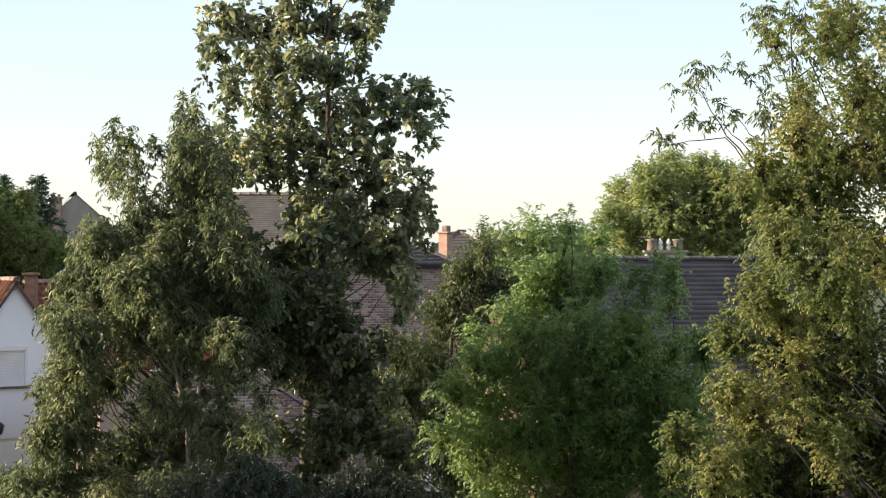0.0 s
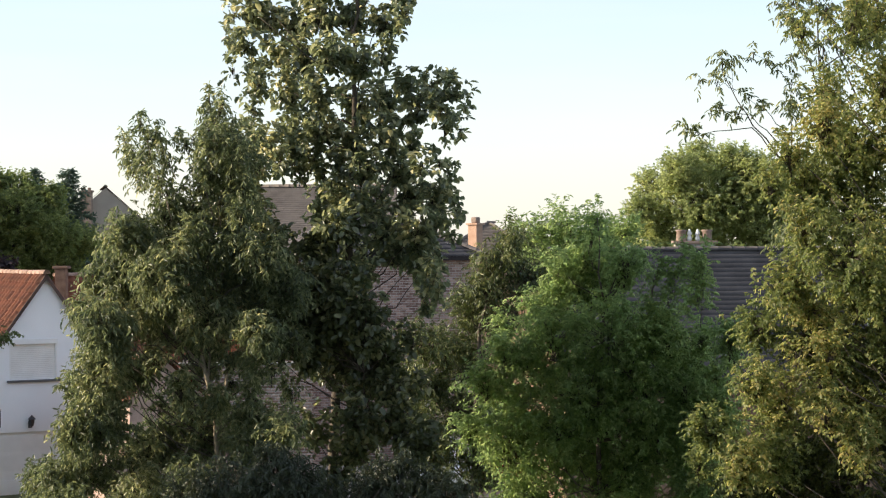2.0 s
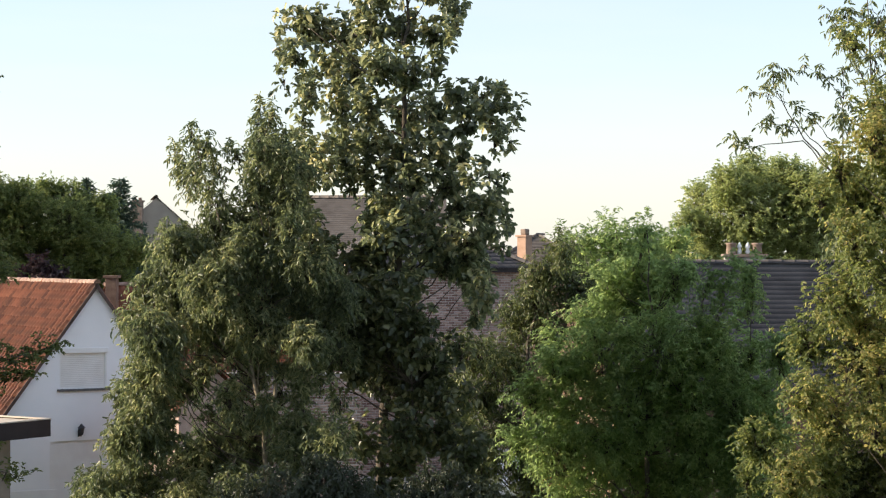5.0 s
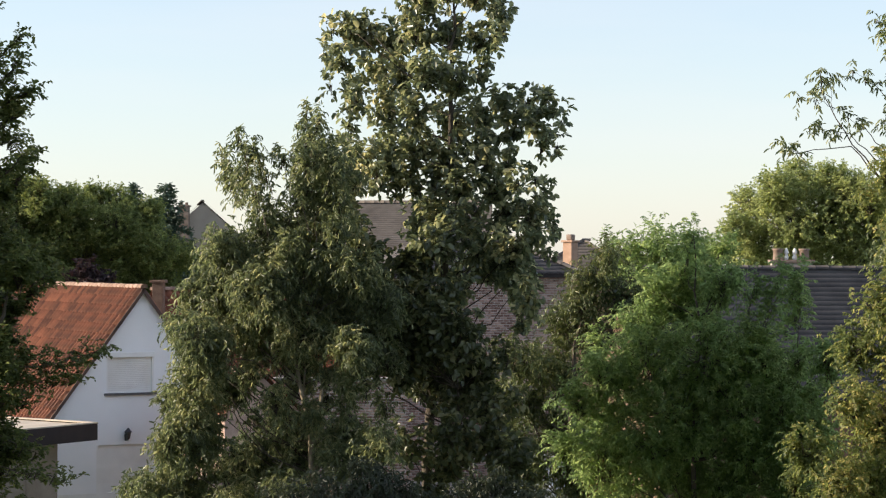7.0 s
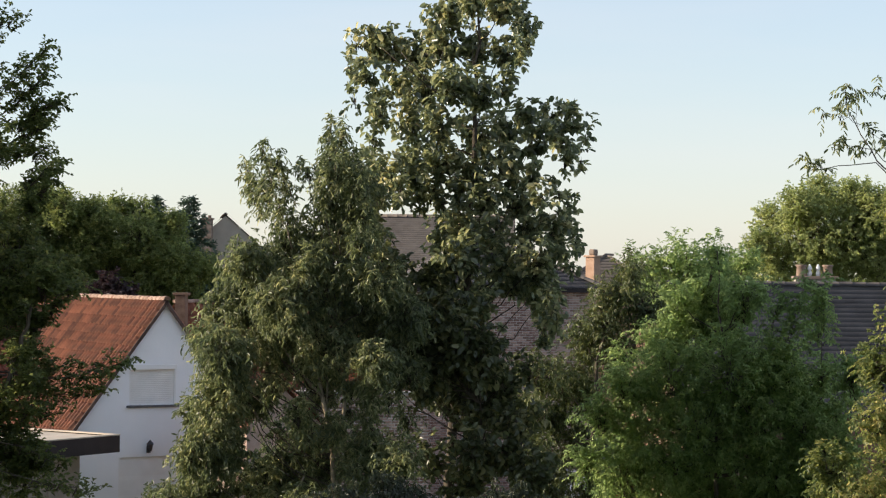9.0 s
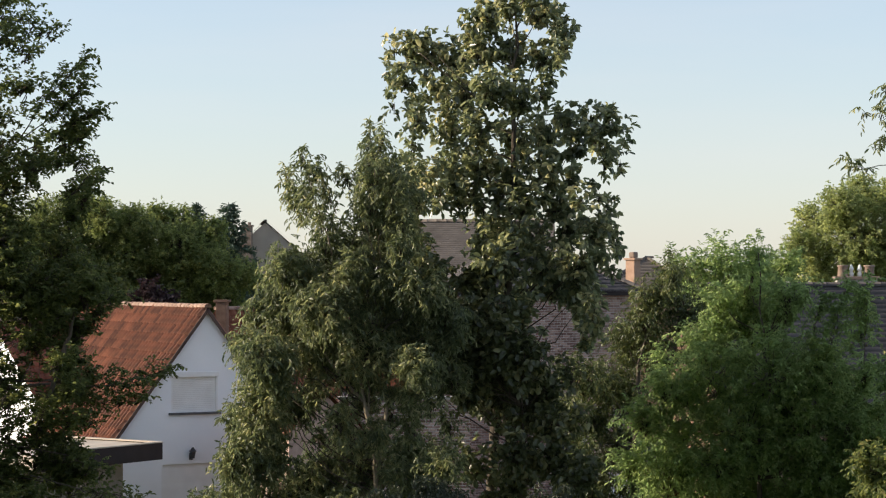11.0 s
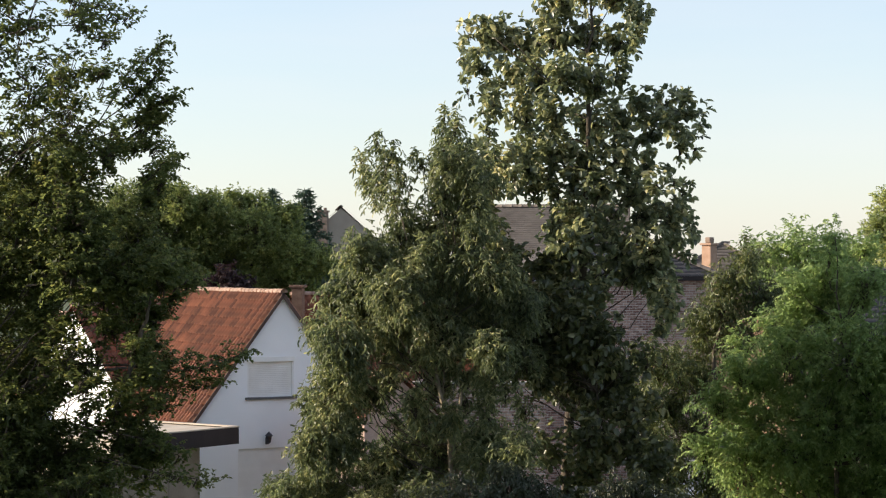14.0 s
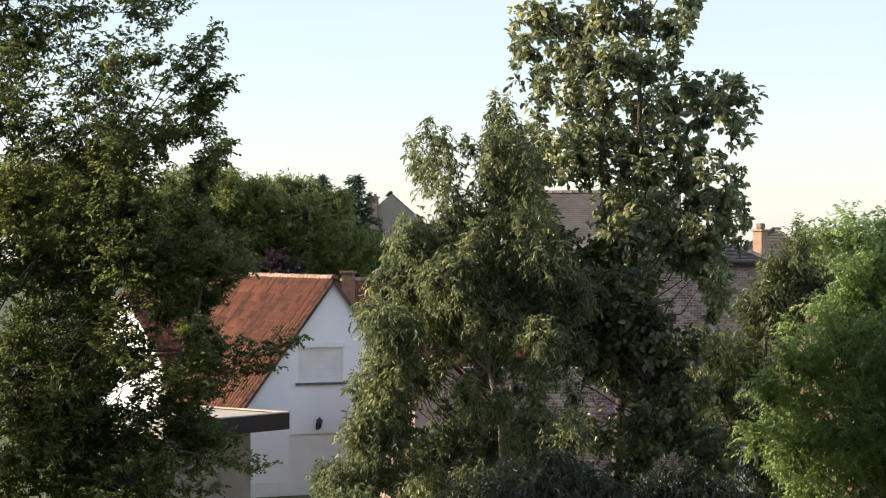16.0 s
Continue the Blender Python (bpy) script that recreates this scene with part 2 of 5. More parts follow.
def tube_mesh(name, paths, material, sides=6):
    """Tapered tubes: each path is a list of (point, radius)."""
    verts, faces = [], []
    for path in paths:
        pts = [Vector(p) for p, _ in path]
        start = len(verts)
        span = pts[-1] - pts[0]
        ref = [Vector(v) for v in ((1, 0, 0), (0, 1, 0), (0, 0, 1))][min(range(3), key=lambda i: abs(span[i]))]
        for i, (p, r) in enumerate(path):
            d = (pts[min(i + 1, len(pts) - 1)] - pts[max(i - 1, 0)]).normalized()
            u = d.cross(ref).normalized()
            w = d.cross(u)
            for k in range(sides):
                a = 2 * math.pi * k / sides
                verts.append(pts[i] + r * (math.cos(a) * u + math.sin(a) * w))
        for i in range(len(path) - 1):
            for k in range(sides):
                a, c = start + i * sides + k, start + i * sides + (k + 1) % sides
                faces.append((a, c, c + sides, a + sides))
        faces.append(tuple(start + k for k in range(sides))[::-1])
        faces.append(tuple(start + (len(path) - 1) * sides + k for k in range(sides)))
    me = bpy.data.meshes.new(name)
    me.from_pydata(verts, [], faces)
    me.materials.append(material)
    for p in me.polygons:
        p.use_smooth = True
    return me


def fast_mesh(name, verts, loops, sizes, mats, slots=None):
    me = bpy.data.meshes.new(name)
    me.vertices.add(len(verts))
    me.vertices.foreach_set("co", np.ascontiguousarray(verts, dtype=np.float32).ravel())
    me.loops.add(len(loops))
    me.loops.foreach_set("vertex_index", np.ascontiguousarray(loops, dtype=np.int32))
    starts = np.concatenate([[0], np.cumsum(sizes)[:-1]]).astype(np.int32)
    me.polygons.add(len(sizes))
    me.polygons.foreach_set("loop_start", starts)
    if slots is not None:
        me.polygons.foreach_set("material_index", np.ascontiguousarray(slots, dtype=np.int32))
    for m in mats:
        me.materials.append(m)
    me.update(calc_edges=True)
    return me


def unit(v):
    return v / np.maximum(np.linalg.norm(v, axis=-1, keepdims=True), 1e-6)


def leaf_geometry(pos, way, up, length, width, fold=0.25, curl=0.15):
    """Leaves folded along the midrib: six points and two quads each."""
    side = unit(np.cross(way, up))
    nrm = unit(np.cross(side, way))
    L, Wd = length[:, None], width[:, None]
    base = pos
    tip = pos + way * L - nrm * L * curl
    a = pos + way * L * 0.26
    c = pos + way * L * 0.72 - nrm * L * curl * 0.4
    l1, r1 = a + side * Wd * 0.5 + nrm * Wd * fold, a - side * Wd * 0.5 + nrm * Wd * fold
    l2, r2 = c + side * Wd * 0.44 + nrm * Wd * fold, c - side * Wd * 0.44 + nrm * Wd * fold
    verts = np.stack([base, l1, l2, tip, r2, r1], 1).reshape(-1, 3)
    k = np.arange(len(pos))[:, None] * 6
    loops = (k + np.array([[0, 3, 2, 1, 0, 5, 4, 3]])).ravel()
    return verts, loops, np.full(len(pos) * 2, 4)


STYLES = {
    # twig, compounds on a twig, rachis, leaflets on a rachis, leaf length, leaf width, droop, spread
    "broad": dict(twig=0.30, comps=2, rachis=0.15, leaflets=5, length=0.135, width=0.08, droop=0.5, round=1.4, loose=0.5, density=70),
    "ash": dict(twig=0.30, comps=4, rachis=0.2, leaflets=9, length=0.102, width=0.025, droop=0.95, loose=0.8, jitter=0.5, toss=1.2, density=88),
    "thin_ash": dict(twig=0.16, comps=3, rachis=0.2, leaflets=7, length=0.11, width=0.03, droop=0.9, density=60),
    "locust": dict(twig=0.42, comps=6, rachis=0.3, leaflets=13, length=0.07, width=0.028, droop=0.6, density=50),
    "yellow": dict(twig=0.40, comps=4, rachis=0.18, leaflets=9, length=0.06, width=0.032, droop=0.6, density=88),
    "fine": dict(twig=0.26, comps=3, rachis=0.15, leaflets=7, length=0.07, width=0.042, droop=0.12, flat=1.2, loose=0.85, tier=0.3, density=98),
    "willow": dict(twig=0.45, comps=3, rachis=0.22, leaflets=8, length=0.10, width=0.026, droop=0.7, density=80),
    "sumac": dict(twig=0.3, comps=4, rachis=0.42, leaflets=13, length=0.12, width=0.034, droop=0.3, density=26),
    "far": dict(twig=0.55, comps=3, rachis=0.35, leaflets=7, length=0.17, width=0.11, droop=0.2, density=26),
}


def twigs_in(rng, lobes, y0, density, deep, reach, loosely=0.7, tier=0.0):
    """Twig bases and tips inside rounded boughs, denser towards their skin, lumpy."""
    bases, tips = [], []
    for x, z, r, w in lobes:
        n = max(4, int(density * w * (r ** 2) * 3.0))
        r = max(r - reach, 0.5 * r)
        c = np.array([x, y0 + rng.uniform(-deep, deep), z])
        m = 4 + int(8 * w)
        hub = unit(rng.normal(size=(m, 3))) * (r * rng.uniform(0.4, 0.95, m))[:, None]
        loose = unit(rng.normal(size=(n, 3))) * (r * (0.15 + 0.9 * rng.random(n) ** 0.5))[:, None]
        tuft = hub[rng.integers(0, m, n)] + rng.normal(size=(n, 3)) * r * np.array([0.17, 0.17, 0.13])
        off = np.where(rng.random((n, 1)) < loosely, loose, tuft)
        if tier:   # leaves gather in level layers that rise outwards
            lift = 0.22 * off[:, 0]
            off[:, 2] = np.round((off[:, 2] - lift) / tier) * tier + lift + rng.normal(size=n) * tier * 0.16
        tip = c + off
        base = c + (tip - c) * 0.35 - np.array([0, 0, 0.12 * r])
        bases.append(base)
        tips.append(tip)
    return np.concatenate(bases), np.concatenate(tips)


def twigs_along(rng, curve, spread, count, first):
    """Twigs to both sides of a bough, shorter towards its tip; curve: points along it, first: where the leaves begin."""
    f = first + (1 - first) * (np.arange(count) + rng.random(count)) / count
    at = f * (len(curve) - 1)
    i = np.minimum(at.astype(int), len(curve) - 2)
    p = curve[i] + (curve[i + 1] - curve[i]) * (at - i)[:, None]
    along = unit(curve[i + 1] - curve[i])
    reach = spread * (1.15 - 0.75 * f) * rng.uniform(0.5, 1.1, count)
    side = unit(np.stack([rng.normal(size=count) * 0.5, np.where(np.arange(count) % 2, 1.0, -1.0) * rng.uniform(0.2, 1, count), rng.normal(size=count) * 0.45], 1))
    return p, p + unit(along * 0.9 + side) * reach[:, None]


def crown_mesh(name, lobes, y0, style, leaf_mat, bark, seed, deep=0.8, scale=1.0, dense=1.0, bare=0.0, singles=0, boughs=()):
    """boughs: (points, spread, twigs, first) of leafy branches that stand out of the rounded lobes."""
    s = STYLES[style]
    rng = np.random.default_rng(seed)
    bases, tips = twigs_in(rng, lobes, y0, s["density"] * dense, deep, (0.25 * s["twig"] + 0.5 * s["rachis"]) * scale, s.get("loose", 0.7), s.get("tier", 0.0))
    for curve, spread, count, first in boughs:
        b_, t_ = twigs_along(rng, np.array(curve, float), spread, count, first)
        bases, tips = np.concatenate([bases, b_]), np.concatenate([tips, t_])
    T = len(tips)
    out = unit(tips - bases + np.array([0, 0, 0.15]))
    if s.get("tier"):
        out = unit(out * np.array([1, 1, 0.35]) + np.array([0.35, 0, 0.08]))
    # where each compound leaf sprouts, along the outer part of its twig
    C, K = s["comps"], s["leaflets"]
    tl = s["twig"] * scale
    start = tips - out * tl * 0.5
    along = np.linspace(0.1, 1.0, C)[None, :, None] if C > 1 else np.zeros((1, 1, 1))
    root = start[:, None, :] + out[:, None, :] * tl * along
    way = unit(out[:, None, :] * 0.7 + rng.normal(size=(T, C, 3)) * (0.6 if C > 1 else 0.25) + np.array([0, 0, -s["droop"] * 0.3]))
    rl = s["rachis"] * scale * rng.uniform(0.7, 1.2, (T, C, 1))
    f = np.linspace(0.08, 1.0, K)
    down = np.array([0, 0, -1.0])
    pos = root[:, :, None, :] + way[:, :, None, :] * (rl[..., None] * f[None, None, :, None]) + down * (rl[..., None] * (f ** 2)[None, None, :, None] * s["droop"] * 0.6)
    tang = unit(way[:, :, None, :] + down * (f[None, None, :, None] * s["droop"] * 1.1))
    roll = unit(np.cross(tang, np.array([0.05, 0.02, 1.0]) + s.get("round", 0.35) * rng.normal(size=tang.shape)))
    flip = np.where(np.arange(K) % 2, 1.0, -1.0)[None, None, :, None]
    lway = unit(tang * 0.55 + roll * flip * 0.8 + down * s["droop"] * 0.8 + s.get("jitter", 0.28) * rng.normal(size=tang.shape))
    up = unit(np.array([0, 0, 0.45 + s.get("flat", 0.0)]) + out[:, None, None, :] * 0.8 + s.get("toss", 0.6) * rng.normal(size=tang.shape))
    pos, lway, up = pos.reshape(-1, 3), lway.reshape(-1, 3), up.reshape(-1, 3)
    if bare:
        keep = rng.random(len(pos)) > bare
        pos, lway, up = pos[keep], lway[keep], up[keep]
    n = len(pos)
    size = scale * rng.uniform(0.65, 1.2, n)
    loose_leaves = []
    if singles:
        # the leaves that stand out furthest in front are set one by one
        order = np.argsort(pos[:, 1])
        for i in order[:singles]:
            side = unit(np.cross(lway[i], up[i]))
            loose_leaves.append((pos[i], side, lway[i], np.cross(side, lway[i]), size[i]))
        rest = np.sort(order[singles:])
        pos, lway, up, size = pos[rest], lway[rest], up[rest], size[rest]
        n = len(pos)
    v1, l1, s1 = leaf_geometry(pos, lway, up, s["length"] * size, s["width"] * size * rng.uniform(0.85, 1.15, n))
    # three-sided twigs
    tw = rng.normal(size=(T, 3))
    u = unit(np.cross(out, tw))
    w = np.cross(out, u)
    ends = tips + out * tl * 0.05
    ring = []
    for c, rad in ((bases, 0.011 * scale), (start, 0.007 * scale), (ends, 0.003 * scale)):
        for k in range(3):
            a = 2 * math.pi * k / 3
            ring.append(c + rad * (math.cos(a) * u + math.sin(a) * w))
    v2 = np.stack(ring, 1).reshape(-1, 3)
    quads = np.array([[i * 3 + k, i * 3 + (k + 1) % 3, i * 3 + 3 + (k + 1) % 3, i * 3 + 3 + k] for i in range(2) for k in range(3)])
    l2 = (len(v1) + np.arange(T)[:, None, None] * 9 + quads[None]).ravel()
    me = fast_mesh(name, np.concatenate([v1, v2]), np.concatenate([l1, l2]), np.concatenate([s1, np.full(T * 6, 4)]),
                   [leaf_mat, bark], np.concatenate([np.zeros(len(s1)), np.ones(T * 6)]))
    return (me, loose_leaves) if singles else me


def bent(a, c, r0, r1, rng, wobble=0.12, steps=6, sag=0.15):
    a, c = np.array(a, float), np.array(c, float)
    span = np.linalg.norm(c - a)
    out = []
    for i in range(steps + 1):
        f = i / steps
        p = a + (c - a) * f + np.array([0, 0, -sag * span * math.sin(math.pi * f) * 0.5])
        if 0 < i < steps:
            p = p + rng.normal(size=3) * wobble * span / steps
        out.append((tuple(p), r0 + (r1 - r0) * f ** 0.8))
    return out


def tree(name, label, category, base, stem, lobes, style, leaf_mat, bark=None, seed=1, deep=0.8, scale=1.0, dense=1.0, bare=0.0, girth=0.16, group="", limbs=True, singles=0, boughs=(), stems=()):
    """stem: trunk points (x, z) from the ground up at the depth of base; lobes: rounded masses (x, z, radius, fullness);
    boughs: single leafy branches ([(x, z), ...], thickness, spread, twigs, where leaves begin); stems: bare ones [(x, z, radius), ...]."""
    bark = bark or BARK
    rng = np.random.default_rng(seed + 500)
    x0, y0 = base
    ob = empty(name, pose(x0, y0, 0), label, category, group)
    here = [(x - x0, z, r, w) for x, z, r, w in lobes]
    pts = [(0.0, 0.0)] + [(x - x0, z) for x, z in stem]
    top = pts[-1][1]
    trunk = []
    for (xa, za), (xb, zb) in zip(pts, pts[1:]):
        for i in range(4):
            f = i / 4
            z = za + (zb - za) * f
            trunk.append(((xa + (xb - xa) * f + rng.normal() * 0.02, rng.normal() * 0.02, z - (0.1 if z == 0 else 0)), girth * max(0.1, (1 - z / top)) ** 0.75 * (1.35 if z < 0.2 else 1)))
    trunk.append(((pts[-1][0], 0, top), girth * 0.1))
    t = new("trunk", tube_mesh("trunk", [trunk], bark, 9))
    t.parent = ob
    if limbs:
        for x, z, r, w in here:
            if r < 0.3:
                continue   # slight sprays hang from their neighbours
            zs = max(0.8, min(top * 0.97, z - (0.65 * abs(x) + 0.25)))
            k = min(range(len(trunk)), key=lambda i: abs(trunk[i][0][2] - zs))
            a, rad = trunk[k]
            rr = max(0.016, rad * 0.32)
            m = new("limb", tube_mesh("limb", [bent(a, (a[0] + (x - a[0]) * 0.88, rng.uniform(-deep, deep) * 0.5, a[2] + (z - a[2]) * 0.88), rr, 0.006, rng, 0.2)], BARK, 5))
            m.parent = ob
    leafy = []
    for pts_, thick, spread, count, first in boughs:
        y = rng.uniform(-0.5, 0.5) * deep
        corner = [np.array((x - x0, y + 0.1 * k * rng.normal(), z)) for k, (x, z) in enumerate(pts_)]
        curve = [a + (c - a) * f + rng.normal(size=3) * 0.012 for a, c in zip(corner, corner[1:]) for f in (0, 0.25, 0.5, 0.75)] + [corner[-1]]
        m = new("limb", tube_mesh("limb", [[(tuple(p), thick * (1 - 0.8 * k / (len(curve) - 1))) for k, p in enumerate(curve)]], bark, 5))
        m.parent = ob
        leafy.append((curve, spread, count, first))
    for pts_ in stems:
        y = rng.uniform(-0.3, 0.1) * deep
        path = [((xa - x0 + (xb - xa) * f + rng.normal() * 0.012, y, za + (zb - za) * f), ra + (rb - ra) * f) for (xa, za, ra), (xb, zb, rb) in zip(pts_, pts_[1:]) for f in (0, 0.33, 0.67)]
        m = new("stem", tube_mesh("stem", [path + [((pts_[-1][0] - x0, y, pts_[-1][1]), pts_[-1][2])]], bark, 7))
        m.parent = ob
    if singles:
        me, leaves = crown_mesh("crown", here, 0.0, style, leaf_mat, BARK, seed, deep, scale, dense, bare, singles, leafy)
        c = tagged(new("crown", me), kind="stuff")
        v, lo, sz = leaf_geometry(np.zeros((1, 3)), np.array([[0, 1.0, 0]]), np.array([[0, 0, 1.0]]), np.array([STYLES[style]["length"]]), np.array([STYLES[style]["width"]]))
        one = fast_mesh("leaf", v, lo, sz, [leaf_mat])
        for p, sd, wy, nm, size in leaves:
            lf = new("leaf", one)
            lf.parent = ob
            lf.matrix_basis = Matrix(((*sd,), (*wy,), (*nm,))).transposed().to_4x4() @ Matrix.Scale(float(size), 4)
            lf.matrix_basis.translation = p
    else:
        c = new("crown", crown_mesh("crown", here, 0.0, style, leaf_mat, BARK, seed, deep, scale, dense, bare, 0, leafy))
    c.parent = ob
    return ob


# ---- ground ----
bm = bmesh.new()
bmesh.ops.create_grid(bm, x_segments=60, y_segments=60, size=1500)
ground = tagged(part("ground", bm, GRASS), "grassy garden ground reaching the horizon", "ground", kind="structure")
road = tagged(part("road", boxed(-60, 60, 66.0, 70.5, -0.2, 0.02), ASPHALT), "grey asphalt street behind the gardens", "road", kind="structure")
pavement = tagged(part("pavement", boxed(-60, 60, 64.2, 65.99, -0.2, 0.12, bevel=0.01), PAVING), "pale concrete pavement with a raised kerb", "pavement", kind="structure")


# ---- roofs ----
def pantile_slope(name, width, slope, parent, m, material, pitch_col=0.27, course=0.34, wave=0.05, lip=0.01, singles=0):
    """A roof slope of rolled tiles: x along the eave, y up the slope; every course laps the one below.
    singles: how many columns at the far x end are laid tile by tile, the rest joined."""
    nc, nr = int(round(width / pitch_col)), int(round(slope / course))
    wide, high = width / nc, slope / nr
    us = np.array([0.0, 0.15, 0.38, 0.58, 0.68, 0.73, 1.0])
    prof = np.array([-0.35, 0.2, 0.85, 1.0, 0.75, -0.3, -0.35]) * wave
    k = len(us)
    lo = np.stack([us * wide, np.full(k, -0.02), prof + lip], 1)
    hi = np.stack([us * wide, np.full(k, high), prof], 1)
    tile = np.concatenate([lo - np.array([0, 0, 0.02]), lo, hi])
    quads = np.array([(s + a, s + a + 1, s + k + a + 1, s + k + a) for s in (0, k) for a in range(k - 1)])
    one = fast_mesh("roof_tile", tile, quads.ravel(), np.full(len(quads), 4), [material])
    rng = np.random.default_rng(nc * 31 + nr)
    verts = []
    for r in range(nr):
        for c in range(nc):
            j = rng.normal(size=2) * np.array([0.006, 0.004])
            at = np.array([c * wide, r * high + j[0], j[1]])
            if c >= nc - singles:
                ob = new("roof_tile", one)
                ob.parent = parent
                ob.matrix_basis = m @ pose(*at)
            else:
                verts.append(tile + at)
    n = len(verts)
    loops = (np.arange(n)[:, None, None] * len(tile) + quads[None]).ravel()
    me = fast_mesh(name, np.concatenate(verts), loops, np.full(n * len(quads), 4), [material])
    ob = tagged(new(name, me), kind="stuff")
    ob.parent = parent
    ob.matrix_basis = m
    return ob


def flat_slope(name, outline, thick, course, material, parent, m):
    """A slope of flat tiles in lapped courses, inside a trapezium: outline = (x0, x1) at the eave, (x2, x3) at the ridge, length up the slope."""
    (x0, x1), (x2, x3), length = outline
    nr = max(2, int(round(length / course)))
    rng = np.random.default_rng(int(length * 100))
    verts, loops, n0 = [], [], 0
    for r in range(nr):
        f0, f1 = r / nr, (r + 1) / nr
        xa, xb = x0 + (x2 - x0) * (f0 + f1) / 2, x1 + (x3 - x1) * (f0 + f1) / 2
        xl0, xr0, xl1, xr1 = x0 + (x2 - x0) * f0, x1 + (x3 - x1) * f0, x0 + (x2 - x0) * f1, x1 + (x3 - x1) * f1
        n = max(1, int((xb - xa) / 0.3))
        for c in range(n):
            a, b_ = c / n, (c + 0.996) / n
            j = rng.normal() * 0.14 * thick
            q = [(xl0 + (xr0 - xl0) * a, f0 * length, thick + j), (xl0 + (xr0 - xl0) * b_, f0 * length, thick + j),
                 (xl1 + (xr1 - xl1) * b_, f1 * length + 0.02, 0.004 + j), (xl1 + (xr1 - xl1) * a, f1 * length + 0.02, 0.004 + j),
                 (xl0 + (xr0 - xl0) * a, f0 * length, j - 0.005), (xl0 + (xr0 - xl0) * b_, f0 * length, j - 0.005)]
            verts.append(np.array(q))
            loops += [n0, n0 + 1, n0 + 2, n0 + 3, n0 + 4, n0 + 5, n0 + 1, n0]
            n0 += 6
    me = fast_mesh(name, np.concatenate(verts), loops, np.full(len(loops) // 4, 4), [material])
    ob = tagged(new(name, me), kind="stuff")
    ob.parent = parent
    ob.matrix_basis = m
    return ob


def frame_of(origin, xaxis, yaxis):
    x, y = Vector(xaxis).normalized(), Vector(yaxis).normalized()
    z = x.cross(y)
    m = Matrix((x, y, z)).transposed().to_4x4()
    m.translation = origin
    return m


def ridge_row(parent, a, c, material, size=0.34, radius=0.11):
    """Half-round ridge tiles, one by one."""
    a, c = Vector(a), Vector(c)
    n = max(1, int((c - a).length / size))
    d = (c - a).normalized()
    bm = bmesh.new()
    rings = []
    for y, r in ((-0.02, radius * 1.08), (size, radius)):
        rings.append([bm.verts.new((r * math.cos(t), y, r * math.sin(t))) for t in [math.pi * k / 6 for k in range(7)]])
    for k in range(6):
        bm.faces.new((rings[0][k], rings[0][k + 1], rings[1][k + 1], rings[1][k]))
    bm.faces.new(rings[0])
    me = mesh_of(bm, "ridge_tile", material, True)
    turn = frame_of((0, 0, 0), d.cross(Vector((0, 0, 1))), d)
    for i in range(n):
        ob = new("ridge_tile", me)
        ob.parent = parent
        ob.matrix_basis = Matrix.Translation(a + d * (i * (c - a).length / n) + Vector((0, 0, random.uniform(-0.008, 0.008)))) @ turn


def roller_window(parent, x0, x1, z0, z1, y, sill=True, lintel=True, slat=0.055, paint=None):
    """A closed roller shutter in its frame, with guide rails, box and sill; the wall's face is at y."""
    wd = empty("window", pose(0, y, 0), "", "")
    for k in ("label", "category"):
        if k in wd.keys():
            del wd[k]
    wd.parent = parent
    n = int((z1 - z0) / slat)
    h = (z1 - z0) / n
    bm = bmesh.new()
    prof = [(0.1, z0)] + [q for i in range(n) for q in ((0.076, z0 + i * h), (0.07, z0 + (i + 0.25) * h), (0.07, z0 + (i + 0.8) * h))] + [(0.1, z1)]
    left, right = [[bm.verts.new((x, yy, zz)) for yy, zz in prof] for x in (x0 + 0.03, x1 - 0.03)]
    for i in range(len(prof) - 1):
        bm.faces.new((left[i], right[i], right[i + 1], left[i + 1]))
    bm.faces.new((left[-1], right[-1], right[0], left[0]))
    part("shutter", bm, paint or CREAM, wd, "closed roller shutter")
    for a in (x0, x1 - 0.045):
        part("guide_rail", boxed(a, a + 0.045, 0.01, 0.12, z0, z1), WHITE_PAINT, wd)
    if lintel:
        part("shutter_box", boxed(x0 - 0.02, x1 + 0.02, -0.04, 0.1, z1 - 0.02, z1 + 0.13, bevel=0.008), WHITE_PAINT, wd)
    if sill:
        part("sill", boxed(x0 - 0.08, x1 + 0.08, -0.09, 0.13, z0 - 0.07, z0 - 0.002, bevel=0.008), STONE_SILL, wd)
    return wd


# ---- white cottage with the orange roof ----
cottage = empty("cottage", pose(-12.55, 60.0, 0, 0, 0, 33), "white rendered cottage with a steep orange pantile roof and closed shutters", "house")
AP = 6.37            # apex above ground
HW, DROP, LONG = 3.12, 4.12, 11.0
EV = AP - DROP
WIN = (-1.094, 0.371, 3.330, 4.390)
DOOR = (-1.394, 0.335, 0.12, 1.810)
part("wall", panel([(-HW, 0), (HW, 0), (HW, EV), (0, AP - 0.05), (-HW, EV)], [WIN, DOOR], 0.3), WHITE_RENDER, cottage, "white rendered gable wall")
part("wall", boxed(-HW, -HW + 0.3, 0.31, LONG, 0, EV), WHITE_RENDER, cottage)
part("wall", boxed(HW - 0.3, HW, 0.31, LONG, 0, EV), WHITE_RENDER, cottage)
bm = panel([(-HW, 0), (HW, 0), (HW, EV), (0, AP - 0.05), (-HW, EV)], [], 0.3)
bmesh.ops.translate(bm, vec=(0, LONG, 0), verts=bm.verts[:])
part("wall", bm, WHITE_RENDER, cottage)
